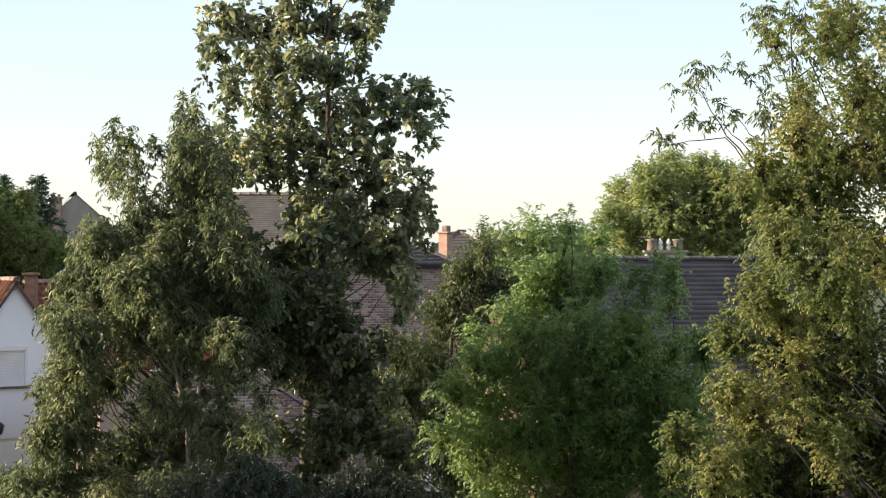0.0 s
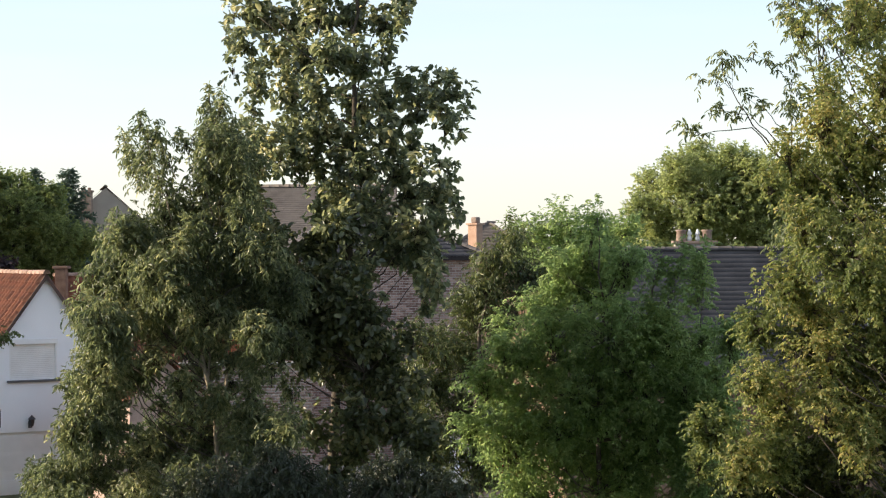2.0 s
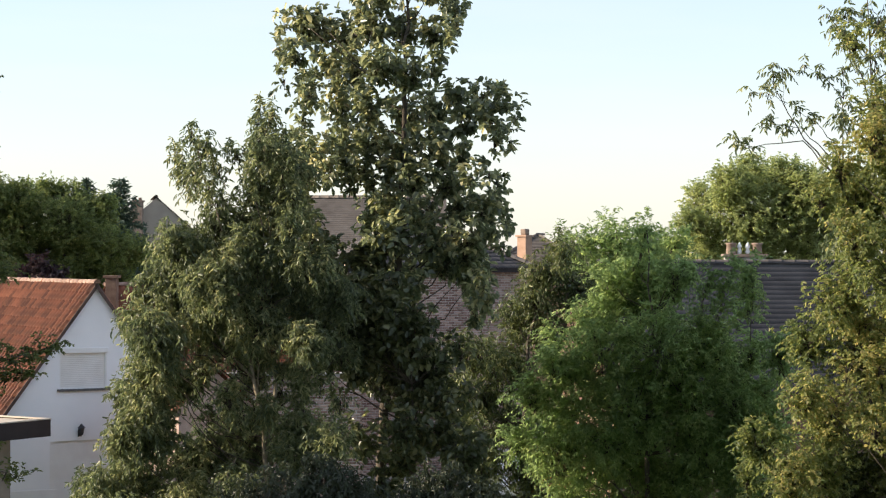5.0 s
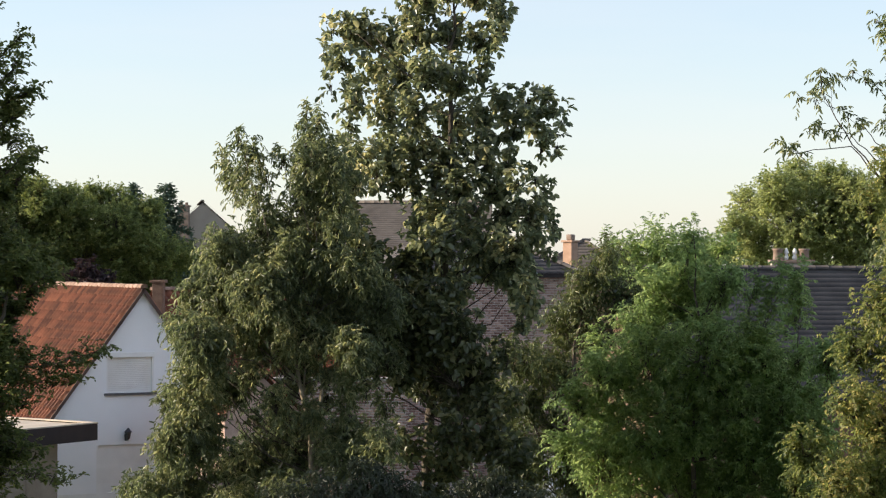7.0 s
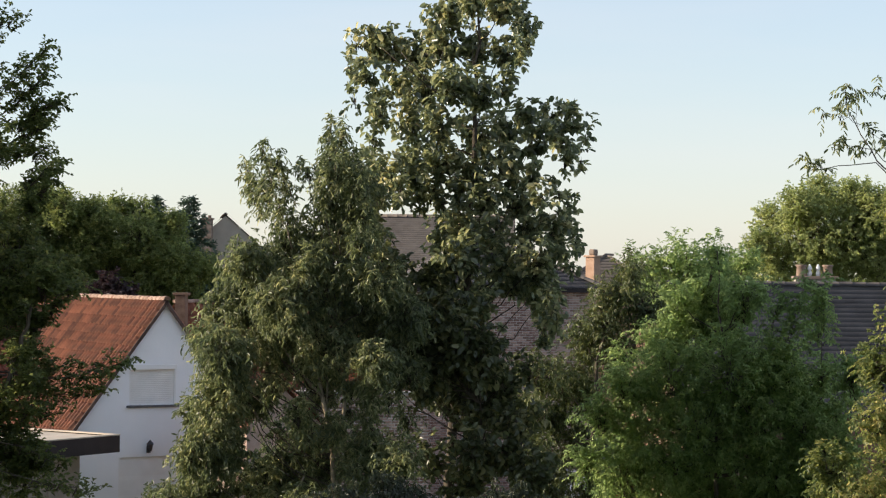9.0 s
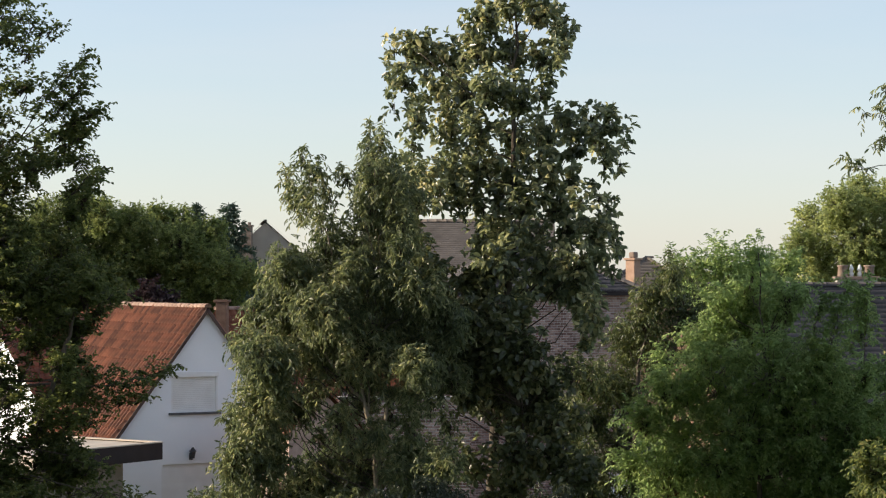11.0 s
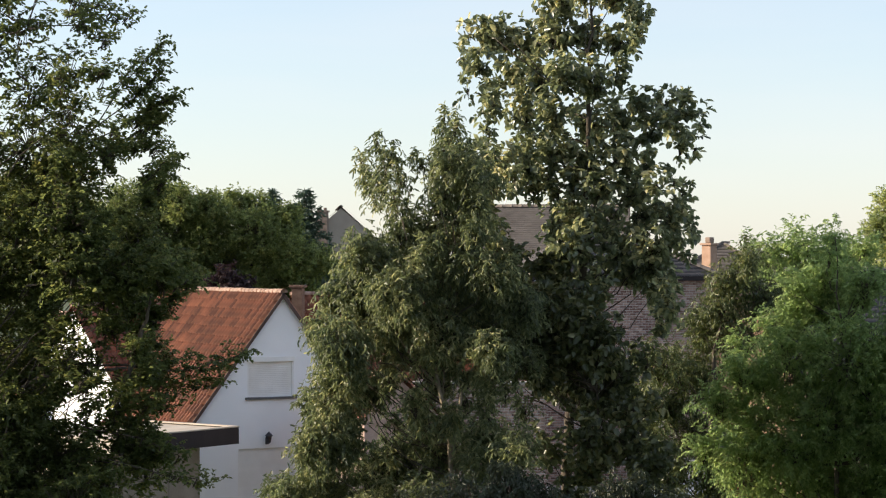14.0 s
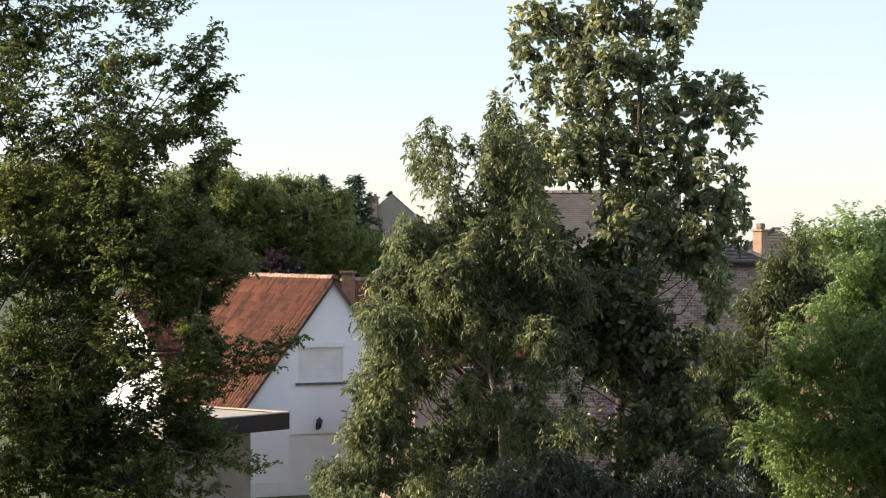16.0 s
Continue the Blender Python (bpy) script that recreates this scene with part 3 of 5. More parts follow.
part("plinth", boxed(-HW - 0.02, HW + 0.02, -0.03, 0.0, 0, 0.42, bevel=0.008), WHITE_PAINT, cottage)
roller_window(cottage, *WIN, 0.0)
roller_window(cottage, *DOOR, 0.0, sill=False, lintel=False, slat=0.5, paint=WHITE_PAINT)
SL = math.hypot(HW + 0.18, DROP * (HW + 0.18) / HW)
c_, s_ = HW / math.hypot(HW, DROP), DROP / math.hypot(HW, DROP)
lowz = AP - SL * s_ + 0.06
pantile_slope("roof_slope", LONG + 0.4, SL, cottage, frame_of((-SL * c_, LONG + 0.25, lowz), (0, -1, 0), (c_, 0, s_)), PANTILE, wave=0.1, lip=0.018, singles=18)
pantile_slope("roof_slope", LONG + 0.4, SL, cottage, frame_of((SL * c_, -0.15, lowz), (0, 1, 0), (-c_, 0, s_)), PANTILE)
for sx in (-1, 1):
    bm = boxed(0, SL, -0.02, 0.02, -0.1, -0.005, bevel=0.005)
    bmesh.ops.rotate(bm, verts=bm.verts[:], matrix=Matrix.Rotation(-math.atan2(s_, c_), 3, "Y"))
    bmesh.ops.translate(bm, vec=(-SL * c_, -0.13, lowz), verts=bm.verts[:])
    if sx > 0:
        bmesh.ops.scale(bm, vec=(-1, 1, 1), verts=bm.verts[:])
        bmesh.ops.reverse_faces(bm, faces=bm.faces[:])
    part("verge_board", bm, VERGE, cottage, "weathered brown verge board")
ridge_row(cottage, (0, -0.17, AP + 0.05), (0, LONG + 0.25, AP + 0.05), RIDGE_TILE)

# wall lantern over the closed ground-floor shutter
lantern = empty("wall_lantern", cottage.matrix_basis @ pose(-0.494, -0.001, 2.080), "black iron wall lantern on the white gable", "lamp")
part("bracket", box(boxed(-0.04, 0.04, -0.02, 0, -0.16, 0.05, bevel=0.004), -0.015, 0.015, -0.2, -0.02, -0.14, -0.11), BLACK_IRON, lantern)
part("lantern_body", lathe(bmesh.new(), [(0.05, -0.1), (0.1, 0.1), (0.13, 0.11), (0.05, 0.19), (0.015, 0.23)], 6, (0, -0.2, 0)), BLACK_IRON, lantern)
part("lantern_glass", lathe(bmesh.new(), [(0.053, -0.08), (0.098, 0.085)], 6, (0, -0.2, 0.001)), GLASS, lantern)

# ---- flat-roofed annexe ----
annexe = empty("annexe", pose(-12.84, 55.5, 0, 0, 0, 240), "low annexe with a pale flat roof and dark brown fascia", "building")
FZ = 2.76
part("fascia", boxed(0, 4.6, -0.03, 0.0, FZ - 0.46, FZ, bevel=0.006), DARK_WOOD, annexe)
part("fascia", boxed(-0.03, 0.0, -3.6, 0.0, FZ - 0.46, FZ, bevel=0.006), DARK_WOOD, annexe)
part("roof_deck", boxed(0.001, 4.6, -3.6, -0.031, FZ - 0.42, FZ - 0.03), ROOF_FELT, annexe)
part("roof_edge", box(boxed(-0.04, 4.6, -0.16, 0.012, FZ, FZ + 0.035, bevel=0.004), -0.04, 0.1, -3.6, -0.161, FZ, FZ + 0.035), ROOF_FELT, annexe, "pale flat-roof edging")
part("wall", boxed(0.75, 4.6, -3.6, -0.75, 0, FZ - 0.421), BEIGE_RENDER, annexe)
for px_ in (1.9, 3.1, 4.3):
    part("cover_strip", boxed(px_, px_ + 0.05, -0.75, -0.73, 0.0, FZ - 0.43), BEIGE_RENDER, annexe)


# ---- simple gabled houses further off ----
def gabled_house(name, label, m, width, length, eave, ridge, wall_mat, roof_mat, pantiles=False, course=0.27, windows=(), lip=0.026):
    """x across the gable, y along the ridge; the front gable stands at y = 0."""
    ob = empty(name, m, label, "house")
    hw = width / 2
    gable = [(-hw, 0), (hw, 0), (hw, eave), (0, ridge - 0.04), (-hw, eave)]
    holes = [w for w in windows]
    part("wall", panel(gable, holes, 0.3), wall_mat, ob)
    bm = panel(gable, [], 0.3)
    bmesh.ops.translate(bm, vec=(0, length - 0.3, 0), verts=bm.verts[:])
    part("wall", bm, wall_mat, ob)
    for x in (-hw, hw - 0.3):
        part("wall", boxed(x, x + 0.3, 0.301, length - 0.301, 0, eave), wall_mat, ob)
    for x0, x1, z0, z1 in windows:
        w = part("window", boxed(x0, x1, 0.15, 0.17, z0, z1), GLASS, ob)
        part("frame", box(box(box(boxed(x0, x0 + 0.06, 0.1, 0.149, z0, z1), x1 - 0.06, x1, 0.1, 0.149, z0, z1), x0 + 0.06, x1 - 0.06, 0.1, 0.149, z1 - 0.06, z1), x0 + 0.06, x1 - 0.06, 0.1, 0.149, z0, z0 + 0.06), WHITE_PAINT, w)
    h = ridge - eave
    n = math.hypot(hw, h)
    c, s = hw / n, h / n
    over = 0.25
    for sx in (-1, 1):
        xa = Vector((0, -1, 0)) if sx < 0 else Vector((0, 1, 0))
        o = (sx * (hw + over * c), length + 0.15 if sx < 0 else -0.15, eave - over * s + 0.05)
        mm = frame_of(o, xa, (-sx * c, 0, s))
        if pantiles:
            pantile_slope("roof_slope", length + 0.3, n + over, ob, mm, roof_mat)
        else:
            flat_slope("roof_slope", ((0, length + 0.3), (0, length + 0.3), n + over), lip, course, roof_mat, ob, mm)
    ridge_row(ob, (0, -0.15, ridge + 0.03), (0, length + 0.15, ridge + 0.03), RIDGE_TILE if pantiles else roof_mat, 0.4)
    return ob


def hipped_house(name, label, m, width, deep, eave, ridge, wall_mat, roof_mat, windows=(), course=0.27):
    """x along the front, y away; the ridge runs along x; all four slopes lean in."""
    ob = empty(name, m, label, "house")
    part("wall", panel([(0, 0), (width, 0), (width, eave), (0, eave)], list(windows), 0.3), wall_mat, ob)
    part("wall", boxed(0, width, deep - 0.3, deep, 0, eave), wall_mat, ob)
    for x in (0, width - 0.3):
        part("wall", boxed(x, x + 0.3, 0.301, deep - 0.301, 0, eave), wall_mat, ob)
    for x0, x1, z0, z1 in windows:
        w = part("window", boxed(x0, x1, 0.15, 0.17, z0, z1), GLASS, ob)
        part("frame", box(box(box(boxed(x0, x0 + 0.07, 0.08, 0.149, z0, z1), x1 - 0.07, x1, 0.08, 0.149, z0, z1), x0 + 0.07, x1 - 0.07, 0.08, 0.149, z1 - 0.07, z1), x0 + 0.07, x1 - 0.07, 0.08, 0.149, z0, z0 + 0.07), WHITE_PAINT, w)
        part("sill", boxed(x0 - 0.06, x1 + 0.06, -0.06, 0.14, z0 - 0.08, z0 - 0.002), STONE_SILL, w)
    o, h, run = 0.25, ridge - eave, deep / 2
    k = (run + o) / run
    n = math.hypot(run, h) * k
    c, s = run / math.hypot(run, h), h / math.hypot(run, h)
    z0 = eave - o * h / run + 0.04
    w2, d2, inset = width + 2 * o, deep + 2 * o, run + o
    flat_slope("roof_slope", ((0, w2), (inset, w2 - inset), n), 0.028, course, roof_mat, ob, frame_of((-o, -o, z0), (1, 0, 0), (0, c, s)))
    flat_slope("roof_slope", ((0, w2), (inset, w2 - inset), n), 0.028, course, roof_mat, ob, frame_of((width + o, deep + o, z0), (-1, 0, 0), (0, -c, s)))
    flat_slope("roof_slope", ((0, d2), (inset, inset + 0.01), n), 0.028, course, roof_mat, ob, frame_of((width + o, -o, z0), (0, 1, 0), (-c, 0, s)))
    flat_slope("roof_slope", ((0, d2), (inset, inset + 0.01), n), 0.028, course, roof_mat, ob, frame_of((-o, deep + o, z0), (0, -1, 0), (c, 0, s)))
    ridge_row(ob, (run, run, ridge + 0.04), (width - run, run, ridge + 0.04), roof_mat, 0.4)
    for (xa, ya), (xb, yb) in (((-o, -o), (run, run)), ((width + o, -o), (width - run, run))):
        ridge_row(ob, (xa, ya, z0 + 0.03), (xb, yb, ridge + 0.04), roof_mat, 0.4, 0.09)
    part("eave_board", boxed(-o, width + o, -o - 0.02, -o, z0 - 0.14, z0 - 0.005), DARK_WOOD, ob)
    part("soffit", boxed(-o + 0.001, width + o, -o, -0.001, z0 - 0.13, z0 - 0.11), WHITE_PAINT, ob)
    return ob


def chimney(name, label, m, w, d, h, material, pots=(), slab=True, cap=None):
    ob = empty(name, m, label, "chimney")
    part("shaft", boxed(-w / 2, w / 2, -d / 2, d / 2, 0, h, bevel=0.01), material, ob)
    if slab:
        part("slab", boxed(-w / 2 - 0.07, w / 2 + 0.07, -d / 2 - 0.07, d / 2 + 0.07, h + 0.001, h + 0.09, bevel=0.012), cap or material, ob)
    for x, r, ph in pots:
        part("chimney_pot", lathe(bmesh.new(), [(r * 0.95, 0), (r, 0.03), (r * 0.86, ph * 0.8), (r * 1.05, ph * 0.86), (r * 1.05, ph), (r * 0.8, ph - 0.005), (r * 0.78, ph * 0.6)], 12, (x, 0, h + 0.091)), CLAY_POT, ob, smooth=True)
    return ob


# brick house with a hipped slate roof, its street front towards the gardens
BW0, BW1, BD = -6.13, 0.17, 68.0
BRICK_HOLES = [(2.1, 3.0, 2.9, 3.8), (3.6, 4.6, 0.05, 2.15)]
TURN = radians(14)
brick_house = hipped_house("brick_house", "pink brick house with a grey hipped tile roof behind trees", pose(BW1 - (BW1 - BW0) * math.cos(TURN), BD - (BW1 - BW0) * math.sin(TURN), 0, 0, 0, 14), BW1 - BW0, 7.0, 6.94, 8.73, MORTAR, SLATE,
    windows=BRICK_HOLES)
brown_house = gabled_house("brown_roofed_house", "house with a weathered brown tile roof behind the brick one", pose(-3.31, 86, 0, 0, 0, 90), 9.0, 5.92, 6.0, 9.67, BRICK, BROWN_TILE, course=0.14, lip=0.006)
neighbour = gabled_house("orange_roofed_house", "house with orange pantile roof behind the cottage", pose(-14.19, 70, 0, 0, 0, -50), 6.0, 8.0, 3.0, 6.18, WHITE_RENDER, PANTILE, pantiles=True)
chimney("chimney", "brown brick chimney behind the cottage ridge", pose(-13.87, 69, 0), 0.36, 0.46, 6.48, WARM_BRICK)
lit_house = gabled_house("sunlit_house", "white house with orange roof in full evening sun", pose(-20.82, 66, 0, 0, 0, -46), 5.4, 8.0, 3.67, 5.87, WHITE_RENDER, PANTILE, pantiles=True)
side_house = gabled_house("orange_roofed_house", "orange pantile roof glimpsed through the hornbeam", pose(-21.53, 68.5, 0, 0, 0, 33), 5.4, 3.6, 2.11, 5.51, WHITE_RENDER, PANTILE, pantiles=True)
low_house = gabled_house("low_orange_roofed_house", "low outbuilding with orange roof behind the ash tree", pose(-8.53, 57, 0, 0, 0, 42), 2.4, 2.2, 3.06, 4.04, BRICK, PANTILE, pantiles=True)
outbuilding = empty("brick_outbuilding", pose(-8.37, 58.5, 0, 0, 0, 6), "low flat-roofed pink brick building behind the trees", "building")
OW, OH = 3.82, 3.80
part("wall", panel([(0, 0), (OW, 0), (OW, OH), (0, OH)], [], 0.25), MORTAR, outbuilding)
for x in (0, OW - 0.25):
    part("wall", boxed(x, x + 0.25, 0.251, 4.0, 0, OH), BRICK, outbuilding)
part("wall", boxed(0.251, OW - 0.251, 3.75, 4.0, 0, OH), BRICK, outbuilding)
part("roof_deck", boxed(0.251, OW - 0.251, 0.251, 3.749, OH - 0.3, OH - 0.12), ROOF_FELT, outbuilding)
part("coping", boxed(-0.05, OW + 0.05, -0.05, 0.3, OH + 0.002, OH + 0.07, bevel=0.01), CONCRETE, outbuilding)
far_gable = gabled_house("grey_gabled_house", "far grey-roofed house above the tree line", pose(-21.2, 118, 0, 0, 0, 12), 5.6, 8.0, 8.17, 10.66, GREY_RENDER, BROWN_TILE, course=0.2, lip=0.012)
chimney("chimney", "wide brown brick chimney beside the far grey gable", pose(-22.15, 117.3, 0), 0.6, 0.5, 10.37, CLAY_POT, pots=[(-0.15, 0.1, 0.16), (0.15, 0.1, 0.16)])
far_house = hipped_house("far_house", "distant house with dark tile roof", pose(-1.5, 94, 0), 4.5, 4.4, 6.75, 8.2, ORANGE_BRICK, BROWN_TILE)
orange_stack = chimney("chimney", "sunlit orange brick chimney with a square top", pose(0.13, 93.0, 0, 0, 0, -34), 0.47, 0.5, 8.13, ORANGE_BRICK)
part("chimney_top", boxed(-0.13, 0.17, -0.17, 0.17, 8.221, 8.490, bevel=0.05), CLAY_POT, orange_stack, "grey-brown chimney top")
right_house = gabled_house("slate_roofed_house", "house with a dark grey tile roof among trees", pose(10.63, 61, 0, 0, 0, 101), 8.0, 9.0, 3.6, 7.0, WARM_BRICK, SLATE, course=0.2, lip=0.011)
stack = chimney("chimney", "wide rendered chimney with two clay pots", pose(6.76, 62.3, 6.69), 1.2, 0.6, 0.53, CONCRETE, pots=[(-0.4, 0.16, 0.34), (0.38, 0.16, 0.34)], cap=CLAY_POT)
for x in (6.61, 6.86):
    cowl = tagged(new("chimney_cowl", mesh_of(lathe(bmesh.new(), [(0.06, 0), (0.075, 0.08), (0.04, 0.17), (0.075, 0.2), (0.07, 0.24), (0.03, 0.33), (0.012, 0.36)], 10), "chimney_cowl", WHITE_PAINT, True)), "small white chimney cowl on the stack", "cowl", "cowls on the stack")
    cowl.matrix_basis = pose(x, 62.3, 7.22 + 0.091)


# ---- parked cars in the street ----
def car(label, m, paint):
    ob = empty("parked_car", m, label, "car", "parked cars")
    bm = bmesh.new()
    prof = [(-2.05, 0.35), (-2.1, 0.7), (-1.95, 0.92), (-1.25, 1.0), (-0.75, 1.4), (0.6, 1.45), (1.3, 1.02), (2.0, 0.85), (2.1, 0.6), (2.05, 0.35)]
    a = [bm.verts.new((x, -0.84 + (0.12 if z > 1.1 else 0), z)) for x, z in prof]
    c = [bm.verts.new((x, 0.84 - (0.12 if z > 1.1 else 0), z)) for x, z in prof]
    bm.faces.new(a)
    bm.faces.new(c[::-1])
    for i in range(len(prof)):
        j = (i + 1) % len(prof)
        bm.faces.new((a[j], a[i], c[i], c[j]))
    bmesh.ops.bevel(bm, geom=bm.edges[:], offset=0.05, segments=2, affect="EDGES")
    part("body", bm, paint, ob)
    for y in (-0.86, 0.83):
        part("side_window", boxed(-0.75, 0.75, y + (0.05 if y < 0 else -0.05), y + (0.08 if y < 0 else -0.02), 1.02, 1.3, bevel=0.01), GLASS, ob)
    for x in (-1.3, 1.3):
        for y in (-0.8, 0.8):
            bm = lathe(bmesh.new(), [(0.2, -0.09), (0.31, -0.09), (0.32, 0), (0.31, 0.09), (0.2, 0.09)], 18)
            bmesh.ops.rotate(bm, verts=bm.verts[:], matrix=Matrix.Rotation(math.pi / 2, 3, "X"))
            bmesh.ops.translate(bm, vec=(x, y, 0.32), verts=bm.verts[:])
            part("wheel", bm, RUBBER, ob)
    return ob


car("white car parked on the paving by the brick house", pose(-0.57, 61, 0.0, 0, 0, 84), CAR_WHITE)
car("red car parked beside the white one", pose(1.04, 62, 0.0, 0, 0, 92), CAR_RED)
forecourt = tagged(part("forecourt", boxed(-10, 8, 58.5, 64.19, -0.2, 0.012), PAVING), "pale paved forecourt", "pavement", kind="structure")

# ---- trees and shrubs ----
T1 = [(-2, 11.82, 0.34, 1), (-1.56, 11.86, 0.39, 1), (-1.23, 11.71, 0.29, 1), (-1.08, 11.37, 0.27, 1), (-2.44, 11.73, 0.34, 1), (-2.73, 11.59, 0.24, 1), (-1.76, 12.3, 0.43, 1), (-1.47, 12.78, 0.39, 1), (-2.05, 12.6, 0.39, 1), (-3.8, 11.26, 0.34, 1), (-3.41, 11.16, 0.37, 1), (-4.08, 11.28, 0.14, 1), (-4.13, 10.78, 0.13, 1), (-4.08, 10.29, 0.14, 1), (-3.8, 10.68, 0.27, 1), (-3.73, 10.24, 0.25, 1), (-3.02, 11.15, 0.41, 1), (-2.54, 11.15, 0.41, 1), (-2, 11.14, 0.39, 1), (-1.47, 11.09, 0.35, 1), (-1.18, 10.94, 0.19, 1), (-3.32, 10.57, 0.37, 1), (-2.83, 10.47, 0.41, 1)]
T1 += [(-2.34, 10.37, 0.41, 1), (-1.86, 10.32, 0.41, 1), (-1.45, 10.41, 0.25, 1), (-3.53, 9.94, 0.25, 1), (-3.12, 9.89, 0.39, 1), (-2.54, 9.74, 0.43, 1), (-1.96, 9.69, 0.43, 1), (-1.47, 9.78, 0.39, 1), (-1.09, 9.92, 0.29, 1), (-0.65, 9.92, 0.31, 1), (-0.27, 9.79, 0.25, 1), (-0.09, 9.67, 0.14, 1), (-0.51, 9.53, 0.29, 1), (-0.15, 9.24, 0.16, 1), (-0.89, 9.49, 0.34, 1)]
T1 += [(-0.43, 9.24, 0.21, 1), (-3.63, 9.56, 0.19, 1), (-3.37, 8.94, 0.27, 1), (-3.03, 9.26, 0.37, 1), (-2.54, 9.13, 0.41, 1), (-1.96, 9.01, 0.43, 1), (-1.38, 9.1, 0.41, 1), (-0.99, 9, 0.25, 1), (-2.98, 8.68, 0.25, 1), (-2.2, 8.62, 0.31, 1), (-1.77, 8.53, 0.41, 1), (-1.23, 8.52, 0.39, 1), (-0.8, 8.57, 0.19, 1), (-0.37, 8.44, 0.18, 1), (-0.51, 8.66, 0.14, 1), (-0.71, 8.28, 0.15, 1), (-3.42, 8.63, 0.19, 1), (-2.59, 8.03, 0.31, 1), (-2.15, 8.04, 0.41, 1), (-1.67, 8.04, 0.41, 1), (-1.09, 8.04, 0.41, 1), (-0.61, 8.04, 0.32, 1), (-0.25, 7.82, 0.21, 1)]
T1 += [(-0.32, 8.18, 0.14, 1), (-2.54, 7.56, 0.35, 1), (-2.06, 7.51, 0.41, 1), (-1.48, 7.51, 0.43, 1), (-0.9, 7.56, 0.41, 1), (-0.52, 7.65, 0.25, 1), (-0.71, 7.27, 0.23, 1), (-2.45, 7.08, 0.35, 1), (-1.91, 6.98, 0.35, 1), (-1.34, 7.08, 0.33, 1), (-0.9, 6.93, 0.32, 1), (-0.63, 6.67, 0.29, 1), (-0.76, 6.21, 0.24, 1), (-0.52, 6.42, 0.19, 1), (-2.16, 6.55, 0.37, 1), (-1.77, 6.3, 0.29, 0.7), (-1.87, 5.63, 0.39, 0.8), (-2.35, 6.01, 0.39, 1), (-2.84, 6.21, 0.35, 1), (-1.48, 5.24, 0.35, 0.6), (-2.02, 5.05, 0.35, 0.6), (-0.71, 6.83, 0.33, 1), (-0.28, 7.46, 0.17, 1)]
T1 += [(-0.9, 7.27, 0.33, 1), (-1.48, 7.17, 0.33, 1), (-1.77, 6.79, 0.33, 1), (-2.25, 7.46, 0.35, 1), (-2.45, 7.75, 0.29, 1), (-3.81, 8.94, 0.23, 1), (-3.71, 8.57, 0.19, 1), (-3.97, 8.33, 0.15, 1), (-3.95, 9.14, 0.23, 1), (-3.7, 8.94, 0.23, 1), (-3.98, 8.75, 0.21, 1), (-3.85, 8.44, 0.16, 1), (-4.03, 8.21, 0.17, 1), (-3.94, 7.87, 0.23, 1), (-3.61, 7.75, 0.21, 1), (-3.81, 7.46, 0.25, 1), (-3.4, 7.36, 0.25, 1), (-3.2, 9, 0.23, 1), (-2.91, 8.83, 0.25, 1), (-3.15, 8.63, 0.21, 1), (-2.7, 8.65, 0.26, 1), (-2.91, 8.46, 0.17, 1), (-2.5, 8.53, 0.22, 1)]
T1 += [(-3.39, 8.81, 0.19, 1), (-3.63, 8.62, 0.19, 1), (-3.69, 8.04, 0.21, 1), (-3.53, 7.7, 0.18, 1), (-3.78, 8.33, 0.19, 1)]
tree("tall_tree", "tall broad-leaved tree with glossy dark green leaves", "tree", (-2.40, 35.0), [(-2.38, 3.89), (-2.21, 5.24), (-2.06, 6.79), (-1.98, 8.82), (-1.95, 10.56), (-1.93, 11.82), (-1.90, 12.89)], T1, "broad", BROAD_GREEN, seed=11, deep=0.9, girth=0.115, singles=280)

# lower boughs of the tall tree, built apart to carry the shaded leaves
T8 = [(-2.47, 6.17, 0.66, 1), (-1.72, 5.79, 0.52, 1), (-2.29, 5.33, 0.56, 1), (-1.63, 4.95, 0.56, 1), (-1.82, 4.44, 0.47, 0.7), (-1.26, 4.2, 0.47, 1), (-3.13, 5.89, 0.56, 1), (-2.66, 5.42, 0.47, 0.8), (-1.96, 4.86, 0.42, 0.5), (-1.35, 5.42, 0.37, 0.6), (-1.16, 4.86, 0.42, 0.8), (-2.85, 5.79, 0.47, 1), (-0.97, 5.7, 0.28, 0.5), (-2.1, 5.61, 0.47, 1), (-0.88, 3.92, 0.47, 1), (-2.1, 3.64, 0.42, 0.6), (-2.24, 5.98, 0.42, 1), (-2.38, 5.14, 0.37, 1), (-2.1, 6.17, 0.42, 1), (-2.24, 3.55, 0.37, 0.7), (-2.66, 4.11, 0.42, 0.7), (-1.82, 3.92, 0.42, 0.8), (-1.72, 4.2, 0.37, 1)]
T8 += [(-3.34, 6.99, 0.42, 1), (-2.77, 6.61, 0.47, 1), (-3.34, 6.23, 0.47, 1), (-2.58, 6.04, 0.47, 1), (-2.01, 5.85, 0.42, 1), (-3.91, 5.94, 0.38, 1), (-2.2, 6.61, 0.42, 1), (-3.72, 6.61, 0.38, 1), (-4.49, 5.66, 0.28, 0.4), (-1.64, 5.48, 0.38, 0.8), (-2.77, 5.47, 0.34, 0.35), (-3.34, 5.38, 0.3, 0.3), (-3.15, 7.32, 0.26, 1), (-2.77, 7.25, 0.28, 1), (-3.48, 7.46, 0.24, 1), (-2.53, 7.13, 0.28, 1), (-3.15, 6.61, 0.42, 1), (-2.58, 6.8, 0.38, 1)]
